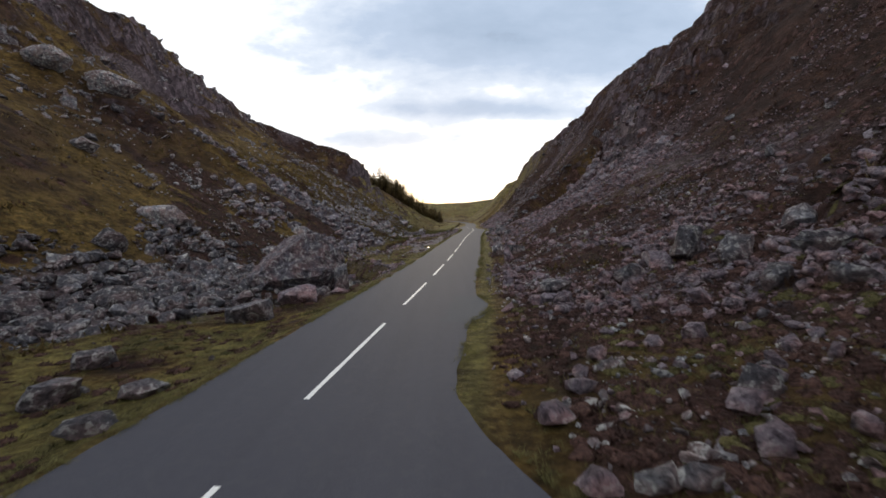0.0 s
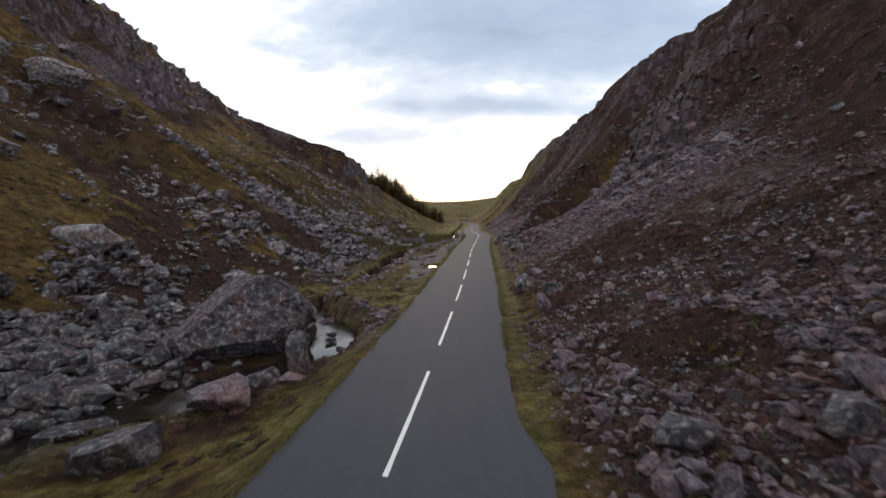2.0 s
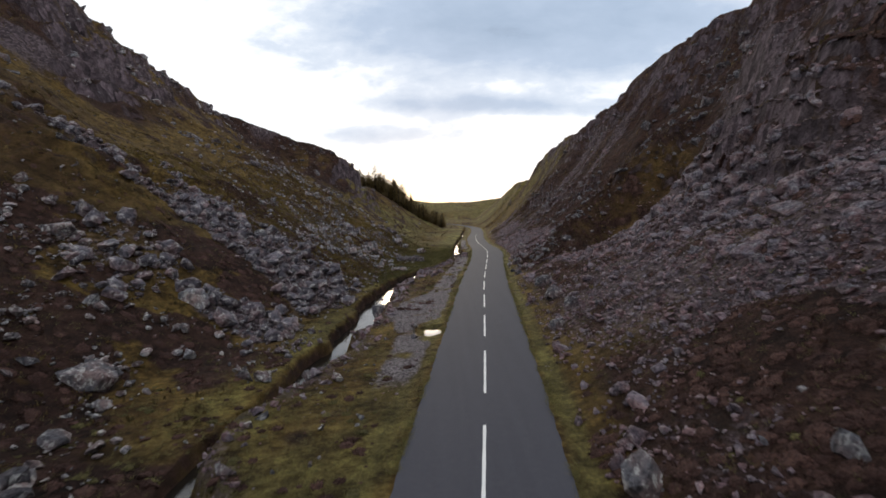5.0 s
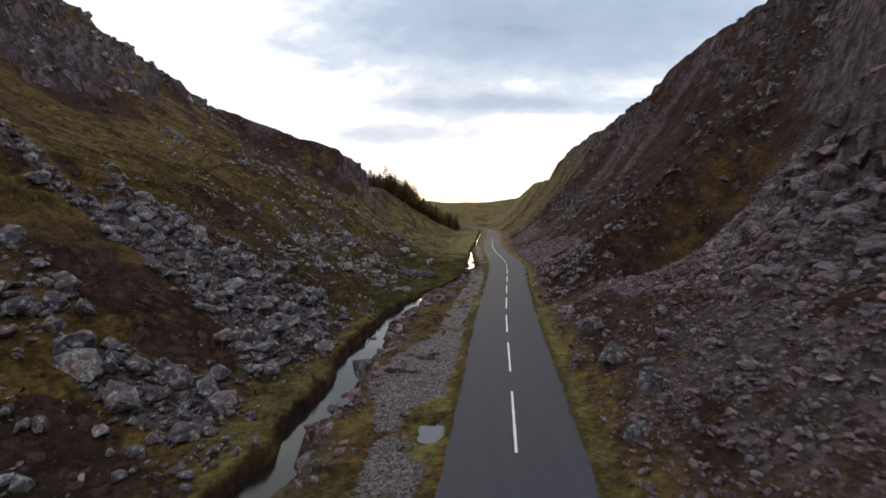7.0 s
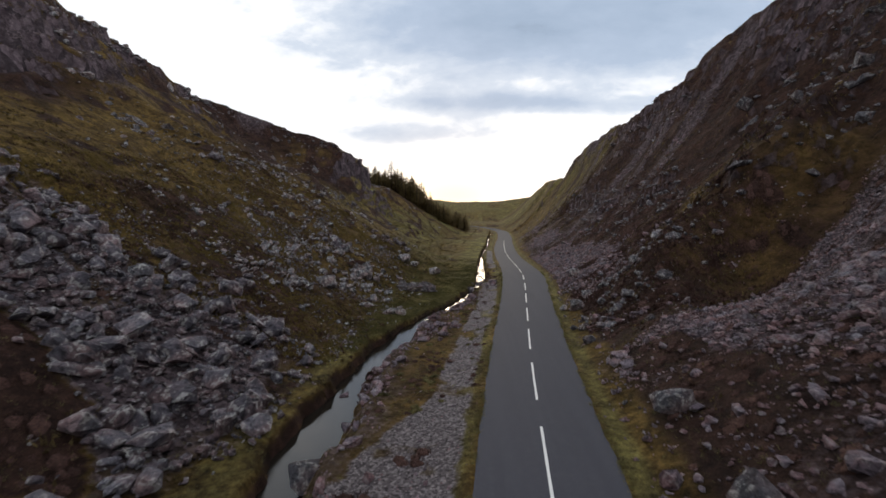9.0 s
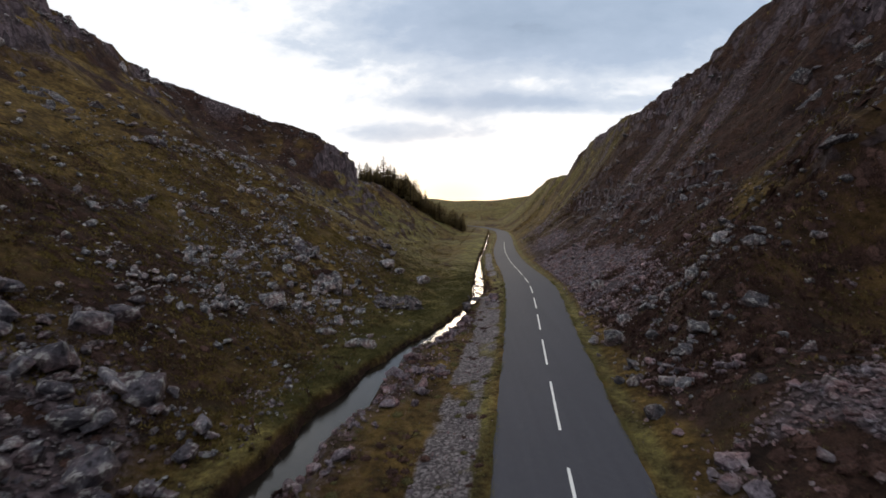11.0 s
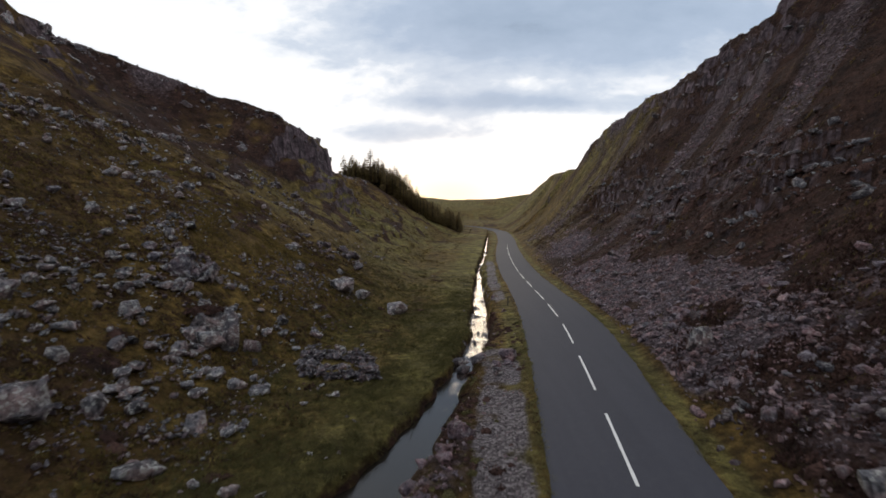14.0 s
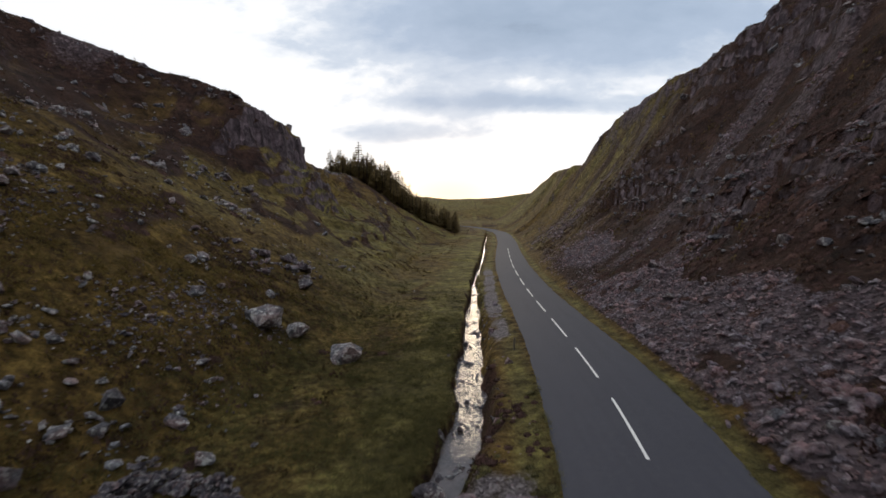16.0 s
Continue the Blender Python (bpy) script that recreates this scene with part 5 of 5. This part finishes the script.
for course in range(4):
    for row in range(2):
        count = 46 - 6 * row
        for j in range(count):
            q = ((j + 0.5 * (course % 2)) / count) % 1 * ring_s[-1]
            if course == 3 and (row or math.sin(2.3 * q + 0.5) < 0.1) or course == 2 and math.sin(1.7 * q + 1.1) < -0.75:
                continue
            a, b = (1 - 0.24 * row) * np.interp(q, ring_s, ring_x), (1 - 0.24 * row) * np.interp(q, ring_s, ring_y)
            x, y = 2.05 * a - 0.37 * b - 0.38 * a * b + rng.normal() * 0.10, -0.38 * a + 1.74 * b - 0.11 * a * b + rng.normal() * 0.10
            ob = new("stone", FOLD_MESH[n % 8])
            ob.parent = fold
            z = float(height(np.array(x - 6.8), np.array(y + 113.6))) - fold.location.z
            sz = rng.uniform(0.28, 0.62)
            ob.matrix_basis = pose(x, y, z + 0.10 + 0.22 * course, rng.uniform(-12, 12), rng.uniform(-12, 12), rng.uniform(0, 360)) @ Matrix.Diagonal((sz, sz, sz * 0.85, 1))
            n += 1


# ---- heather and grass ----
def clump(seed, blades=24, wide=0.05, tall=0.34):
    """A low cushion of thin sprigs leaning out from the middle."""
    r = np.random.RandomState(seed)
    a, q = r.rand(blades) * 6.283, 0.42 * np.sqrt(r.rand(blades))
    root = np.stack([q * np.cos(a), q * np.sin(a), 0 * a - 0.02], -1)
    lean = a + r.normal(size=blades) * 0.9
    out = (0.10 + 0.5 * q / 0.42 * r.rand(blades))
    high = tall * (1.15 - 0.9 * (q / 0.42) ** 2) * (0.7 + 0.6 * r.rand(blades)) + 0.08
    tip = root + np.stack([0.4 * out * np.cos(lean), 0.4 * out * np.sin(lean), high], -1)
    turn = r.rand(blades) * 6.283
    side = np.stack([np.cos(turn), np.sin(turn), 0 * a], -1) * wide * (0.6 + 0.8 * r.rand(blades, 1))
    v = np.concatenate([(root - side)[:, None], (root + side)[:, None], tip[:, None]], 1).reshape(-1, 3)
    return v, np.arange(blades * 3).reshape(-1, 3)


def bush(seed):
    """A heather cushion: an uneven dark heart under many short sprigs."""
    r = np.random.RandomState(seed)
    seg = 7
    v, f = [], []
    for k, (rad, z) in enumerate(((0.36, -0.06), (0.30, 0.13), (0.13, 0.23))):
        for j in range(seg):
            a = (j + 0.5 * k) / seg * 2 * math.pi
            q = rad * (0.7 + 0.6 * r.rand())
            v.append((q * math.cos(a), q * math.sin(a), z * (0.7 + 0.6 * r.rand())))
    for k in range(2):
        for j in range(seg):
            a, b, c, d = k * seg + j, k * seg + (j + 1) % seg, (k + 1) * seg + j, (k + 1) * seg + (j + 1) % seg
            f += [(a, b, c), (b, d, c)]
    f += [(2 * seg, 2 * seg + j, 2 * seg + j + 1) for j in range(1, seg - 1)]
    w, g = clump(seed + 300, 30, 0.045, 0.30)
    return np.concatenate([np.array(v), w]), np.concatenate([np.array(f), g + len(v)])


def tuft(seed, blades=10):
    r = np.random.RandomState(seed)
    a = r.rand(blades) * 6.283
    root = np.stack([np.cos(a), np.sin(a), 0 * a], -1) * (0.06 + 0.16 * r.rand(blades, 1))
    lean = np.stack([np.cos(a + r.normal(size=blades)), np.sin(a + r.normal(size=blades)), 0 * a], -1) * (0.30 + 0.55 * r.rand(blades, 1))
    tip = root + lean + np.array((0, 0, 1)) * (0.5 + 0.5 * r.rand(blades, 1))
    side = np.stack([-np.sin(a), np.cos(a), 0 * a], -1) * 0.022
    v = np.concatenate([(root - side)[:, None], (root + side)[:, None], tip[:, None]], 1).reshape(-1, 3)
    return v, np.arange(blades * 3).reshape(-1, 3)


TUSSOCKS = [clump(i + 80, 15, 0.085, 0.40) for i in range(8)]
CLUMPS, TUFTS = [bush(i) for i in range(6)], [tuft(i + 40) for i in range(8)]
x, y = strewn(60000, -34, 32, 4, 150, lambda x, y: np.clip(covers(x, y, height(x, y))[..., 1] - 0.35 + 0.6 * heather_patch(x, y), 0, 1) * 0.9 * (1 - 0.8 * np.clip(stoniness(x, y), 0, 1)))
k = clear(x, y, 4.0)
x, y = x[k][:3600], y[k][:3600]
sz = 0.35 + 0.55 * rng.rand(len(x))
scatter("heather", CLUMPS, np.stack([x, y, height(x, y) - 0.05], -1), np.stack([sz * 1.3, sz * 1.3, sz * 0.8], -1), 0.15, M_HEATH, "dark brown faded heather clumps on the slopes", "heather", drape=True)
x, y = strewn(6000, 9, 26, 86, 116, lambda x, y: np.clip(covers(x, y, height(x, y))[..., 1] - 0.2, 0, 1) * np.clip(0.7 + 0.9 * fbm(x, y, 2.5, 3), 0, 1) * (1 - 0.7 * np.clip(stoniness(x, y), 0, 1)))
k = clear(x, y, 4.0)
x, y = x[k], y[k]
sz = 0.35 + 0.45 * rng.rand(len(x))
scatter("rib_heather", TUSSOCKS, np.stack([x, y, height(x, y) - 0.05], -1), np.stack([sz * 1.5, sz * 1.5, sz * 0.9], -1), 0.2, M_HEATH, "dark heather between the rocks of the rib", "heather", drape=True)
x, y = strewn(4200, 0.5, 15, 4, 23, lambda x, y: step(x - road_x(y) - road_right(y), 0.6, 1.6) * np.clip(0.55 + 1.1 * fbm(x, y, 1.8, 3), 0, 1) * 0.8)
sz = 0.22 + 0.30 * rng.rand(len(x))
scatter("bank_heather", CLUMPS, np.stack([x, y, height(x, y) - 0.03], -1), np.stack([sz * 1.4, sz * 1.4, sz * 0.9], -1), 0.15, M_HEATH, "rounded brown heather cushions on the stony bank", "heather", drape=True)
x, y = strewn(17000, -16, 17, 4, 62, lambda x, y: (1 - step(y, 34, 60)) * np.where(x > road_x(y), 0.85, 0.45) * np.clip(0.6 + fbm(x, y, 2.5, 3), 0, 1))
k = clear(x, y, 3.7)
x, y = x[k], y[k]
sz = 0.22 + 0.42 * rng.rand(len(x)) ** 1.6
mossy = rng.rand(len(x)) < (0.22 + 0.9 * fbm(x, y, 2.5, 3)) * np.where(x > road_x(y), 1 - 0.9 * step(y, 17, 27), 1)
for name, mat, pick, label, kind in (("low_heather", M_HEATH, ~mossy, "low brown heather between the fallen stones", "heather"), ("moss_hummocks", M_MOSS, mossy, "yellow-green mossy hummocks between the fallen stones", "moss")):
    a, b, c = x[pick], y[pick], sz[pick]
    scatter(name, CLUMPS, np.stack([a, b, height(a, b) - 0.03], -1), np.stack([c * 1.3, c * 1.3, c * 0.8], -1), 0.15, mat, label, kind, drape=True)
x, y = strewn(160000, -85, 60, 12, 290, lambda x, y: np.clip(0.35 + 0.8 * fbm(x, y, 7, 3), 0.05, 1) * 0.42 * (1 - np.clip(1.5 * stoniness(x, y), 0, 1)) * np.where((x < 0) & (y > 130), 0.6, 1) * np.where((x > 10) & (y > 86) & (y < 200), 1.9, 1) * np.where(y > 230, 0.5, 1))
off = x - road_x(y)
k = clear(x, y, 5.0) & ((off > 5.5) | (off < -12)) & (height(x, y) < 48)
x, y = x[k], y[k]
sz = (0.40 + 0.80 * rng.rand(len(x)) ** 1.5) * (1 - 0.35 * step(height(x, y), 18, 28))
rust = rng.rand(len(x)) < np.where(off[k] > 0, 0.75, 0.30) * np.clip(0.8 + 1.2 * fbm(x, y, 11, 3), 0, 1.3)
for name, mat, pick, label, kind in (("moor_tussocks", M_MOOR, ~rust, "golden brown tussocks of moor grass covering the hillsides", "grass"),
                                     ("rusty_heather", M_RUST, rust, "rust-brown faded heather bushes covering the hillsides", "heather")):
    a, b, c = x[pick], y[pick], sz[pick]
    scatter(name, TUSSOCKS, np.stack([a, b, height(a, b) - 0.12 * c], -1), np.stack([c * 1.5, c * 1.5, c * 0.62], -1), 0.2, mat, label, kind, drape=True)
x, y = strewn(34000, -38, -6, 82, 138, lambda x, y: np.clip(0.55 + 1.2 * fbm(x, y, 2.4, 3), 0.05, 1) * step(-x, 7.5, 12) * (1 - 0.8 * np.clip(1.5 * sparse(x, y), 0, 1)))
sz = 0.26 + 0.34 * rng.rand(len(x))
warm = rng.rand(len(x)) < 0.42 + 0.9 * fbm(x, y, 5, 3)
for name, mat, pick, label, kind in (("hill_heather", M_RUST, warm, "short red-brown heather covering the stony slope", "heather"), ("hill_grass", M_HILL, ~warm, "olive tufts of grass among the heather", "grass")):
    a, b, c = x[pick], y[pick], sz[pick]
    scatter(name, TUSSOCKS, np.stack([a, b, height(a, b) - 0.06 * c], -1), np.stack([c * 1.4, c * 1.4, c * 0.7], -1), 0.2, mat, label, kind, drape=True)
x, y = strewn(150000, -30, 22, 3, 140, lambda x, y: (1 - step(y, 95, 140)) * (0.30 + 0.7 * covers(x, y, 0 * x)[..., 2]) * (1 - np.clip(1.4 * covers(x, y, 0 * x)[..., 3] + 0.8 * stoniness(x, y), 0, 1)))
k = clear(x, y, 2.5)
x, y = x[k][:20000], y[k][:20000]
off = np.abs(x - road_x(y))
sz = (0.10 + 0.17 * rng.rand(len(x))) * np.clip(0.35 + 0.25 * (off - 2.6), 0.35, 1)
scatter("grass", TUFTS, np.stack([x, y, height(x, y) - 0.02], -1), np.stack([sz * 1.3, sz * 1.3, sz], -1), 0.12, M_GRASS, "rough yellow-green grass tufts on verge and hillside", "grass")


cap_v, cap_f, base = [], [], 0
for i in range(46):
    v, f = CLUMPS[i % 6]
    a, q = rng.rand() * 6.283, rng.rand() ** 0.5
    at = np.array((q * 1.15 * math.cos(a) - 0.2, q * 0.8 * math.sin(a) + 0.1, 1.08 - 0.40 * q * q))
    cap_v.append(v * rng.uniform(0.35, 0.6) + at)
    cap_f.append(f + base)
    base += len(v)
cap = new("heather_cap", fast_mesh("heather_cap", np.concatenate(cap_v), np.concatenate(cap_f), M_HEATH))
cap.parent = capped
tagged(cap, "brown heather growing on top")


x, y = strewn(60000, -16, 4, 86, 160, lambda x, y: np.clip(1.8 * covers(x, y, 0 * x)[..., 2], 0, 1) * (x < burn_x(y) - 0.9 * burn_w(y)) * np.clip(0.7 + fbm(x, y, 2, 3), 0, 1) * (1 - step(y + 8 * fbm(x, y, 6, 2), 118, 160)) * ((np.abs(x + 6.8) > 2.3) | (np.abs(y - 113.6) > 1.9)))
x, y = x[:15000], y[:15000]
sz = 0.16 + 0.20 * rng.rand(len(x))
scatter("terrace_grass", TUFTS, np.stack([x, y, height(x, y) - 0.02], -1), np.stack([sz * 1.7, sz * 1.7, sz * 0.9], -1), 0.12, M_LUSH, "deep green grass on the terrace beside the stream", "grass", drape=True)


# ---- the stony right bank of the stream and the small stones of the left slope ----
rng = np.random.RandomState(77)


def rubble_bank(x, y):
    """Heaped rubble between the water and the old track."""
    out = (x - burn_x(y) - burn_w(y)) / np.interp(y, (80, 88, 94, 98, 106), (1.8, 3.6, 4.2, 2.6, 1.2))
    return (out > 0) * (1 - step(out + 0.7 * fbm(x, y, 2.2, 3), 0.75, 1.05)) * step(y, 74, 80) * (1 - step(y, 100, 107))


lay("bank_rubble", 9000, (-9, 3, 72, 108), lambda x, y: rubble_bank(x, y) * np.clip(0.42 + 0.9 * fbm(x, y, 1.5, 3), 0.05, 1), 0.13, 1.9, 0.75, M_SCREE, "pink and red-grey rubble heaped on the stream bank", WORN, 0.22, "reddish angular stone in the rubble of the stream bank", 60, (-8, 1, 84, 102))
lay("slope_stones", 60000, (-40, -8, 74, 130), lambda x, y: np.clip(2.2 * fbm(x, y, 4.5, 4) + 0.02, 0.02, 1) * step(-x, 7.5, 10) * (1 - 0.75 * step(-x, 22, 34)) * 0.55, 0.11, 2.2, 0.42, M_DRIFT, "small grey stones strewn through grass and heather", STONES, 0.22)
x, y = strewn(5000, -9, 8, 74, 122, lambda x, y: (x > burn_x(y) + 1.15 * burn_w(y)) * (x < road_x(y) - 3.1) * np.clip(0.45 + 1.3 * fbm(x, y, 1.6, 3), 0.04, 1) * (1 - 0.96 * covers(x, y, 0 * x)[..., 3]) * (1 - 0.8 * rubble_bank(x, y)))
sz = 0.22 + 0.34 * rng.rand(len(x)) ** 1.4
dull = rng.rand(len(x)) < 0.5 + 1.2 * fbm(x, y, 1.8, 3)
for name, mat, pick, label, kind in (("strip_heather", M_HEATH, dull, "small dark heather cushions between stream and track", "heather"), ("strip_moss", M_MOSS, ~dull, "yellow-brown mossy grass between stream and track", "moss")):
    a, b, c = x[pick], y[pick], sz[pick]
    scatter(name, CLUMPS, np.stack([a, b, height(a, b) - 0.03], -1), np.stack([c * 1.3, c * 1.3, c], -1), 0.15, mat, label, kind, drape=True)

# short grass that creeps over the ragged edges of the asphalt
y = rng.uniform(3, 125, 9000)
side = np.where(rng.rand(len(y)) < 0.5, -1, 1)
out = np.where(side < 0, road_left(y), road_right(y)) + np.abs(rng.normal(size=len(y))) * 0.22 - 0.07
k = fbm(y, side * 5.0, 1.8, 3) > -0.16
x, y = (road_x(y) + side * out)[k], y[k]
sz = 0.07 + 0.11 * rng.rand(len(x))
scatter("verge_fringe", TUFTS, np.stack([x, y, np.maximum(height(x, y), road_z(y) - 0.05)], -1), np.stack([sz * 1.4, sz * 1.4, sz], -1), 0.12, M_GRASS, "short grass creeping over the ragged asphalt edge", "grass")


# ---- trees ----
def conifer(seed, tall):
    r = random.Random(seed)
    tree = new("conifer_tree")
    bm = bmesh.new()
    bmesh.ops.create_cone(bm, cap_ends=True, segments=7, radius1=0.20, radius2=0.03, depth=tall, matrix=Matrix.Translation((0, 0, tall / 2)))
    part("trunk", bm, M_BARK, tree)
    bm = bmesh.new()
    z = tall * 0.10
    while z < tall * 0.98:
        reach = (1 - z / tall) ** 0.7 * tall * 0.26 + 0.2
        for j in range(8):
            a = r.random() * 6.283
            l = reach * r.uniform(0.6, 1.15)
            w = 0.22 * l + 0.12
            d, s = Vector((math.cos(a), math.sin(a), 0)), Vector((-math.sin(a), math.cos(a), 0))
            p = [Vector((0, 0, z)), d * l * 0.5 + s * w + Vector((0, 0, z + 0.05)), d * l + Vector((0, 0, z - 0.22 * l)), d * l * 0.5 - s * w + Vector((0, 0, z - 0.12 * l))]
            v = [bm.verts.new(q) for q in p]
            bm.faces.new((v[0], v[1], v[2]))
            bm.faces.new((v[0], v[2], v[3]))
        z += 0.045 * tall + 0.14
    part("crown", bm, M_NEEDLE, tree)
    return tagged(tree, "dark conifer on the grassy spur", "tree", "conifer plantation on the spur")


protos = [conifer(i, t) for i, t in enumerate((7.2, 6.0, 8.0, 6.6))]
EDGE = [(-48, 268), (-40, 266), (-31, 261), (-17, 252), (-8, 256), (-1, 271)]
spots = []
while len(spots) < 296:
    x = rng.uniform(-47, -1.5)
    y = float(glide(EDGE, x)) + 4 + 52 * rng.rand() ** 1.7 + 1.5 * rng.normal()
    if all((x - a) ** 2 + (y - b) ** 2 > 2.2 for a, b in spots):
        spots.append((x, y))
for i, (x, y) in enumerate(spots):
    m = pose(x, y, float(height(np.array(x), np.array(y))) - 0.1, 0, 0, rng.uniform(0, 360))
    ob = protos[i] if i < 4 else copy_thing(protos[i % 4], m)
    k = rng.uniform(0.75, 1.12) * (1.1 if x < -35 else 1.45 if x < -22 else 0.95)
    ob.matrix_world = m @ Matrix.Diagonal((1.25 * k, 1.25 * k, k, 1))


def birch(seed, x, y, tall):
    r = random.Random(seed)
    tree = new("birch_tree")
    bm = bmesh.new()
    bmesh.ops.create_cone(bm, cap_ends=True, segments=6, radius1=0.10, radius2=0.04, depth=tall * 0.5, matrix=Matrix.Translation((0, 0, tall * 0.25)))
    part("trunk", bm, M_TWIG, tree)
    bm = bmesh.new()

    def limb(p, d, l, w, depth):
        q = p + d * l
        s = d.cross(Vector((0.3, 0.2, 1))).normalized() * w
        u2 = d.cross(s).normalized() * w
        a = [bm.verts.new(p + s), bm.verts.new(p - s * 0.5 + u2), bm.verts.new(p - s * 0.5 - u2), bm.verts.new(q)]
        for t in ((0, 1, 3), (1, 2, 3), (2, 0, 3)):
            bm.faces.new([a[j] for j in t])
        if depth:
            for _ in range(4):
                limb(p + d * l * r.uniform(0.45, 0.95), (d + Vector((r.gauss(0, 0.6), r.gauss(0, 0.6), r.gauss(0.1, 0.3)))).normalized(), l * 0.62, w * 0.6, depth - 1)

    for _ in range(5):
        limb(Vector((0, 0, tall * r.uniform(0.3, 0.5))), Vector((r.gauss(0, 0.5), r.gauss(0, 0.5), 1)).normalized(), tall * 0.42, 0.045, 3)
    part("crown", bm, M_TWIG, tree)
    tree.location = (x, y, float(height(np.array(x), np.array(y))) - 0.1)
    return tagged(tree, "small bare birch on the skyline crag", "tree", "birches on the crag")


for i, (x, y, t) in enumerate(((50.5, 117, 2.8), (50.5, 113, 3.2), (51.5, 110, 3.6))):
    birch(i, x, y, t)


# ---- marker posts ----
def post(x, y, tall):
    thing = new("marker_post")
    bm = bmesh.new()
    bmesh.ops.create_cube(bm, size=1, matrix=Matrix.Translation((0, 0, tall / 2)) @ Matrix.Diagonal((0.09, 0.09, tall, 1)))
    bmesh.ops.bevel(bm, geom=list(bm.edges), offset=0.012, segments=1, affect="EDGES")
    part("shaft", bm, M_POST, thing)
    bm = bmesh.new()
    bmesh.ops.create_cone(bm, cap_ends=True, segments=4, radius1=0.065, radius2=0.01, depth=0.05, matrix=Matrix.Translation((0, 0, tall + 0.022)) @ Matrix.Rotation(radians(45), 4, "Z"))
    part("cap", bm, M_POST, thing)
    thing.location = (x, y, float(height(np.array(x), np.array(y))) - 0.05)
    return tagged(thing, "short weathered timber post beside the road", "post", "marker posts")


post(-2.5, 58.4, 0.75)
post(4.4, 128.5, 0.75)
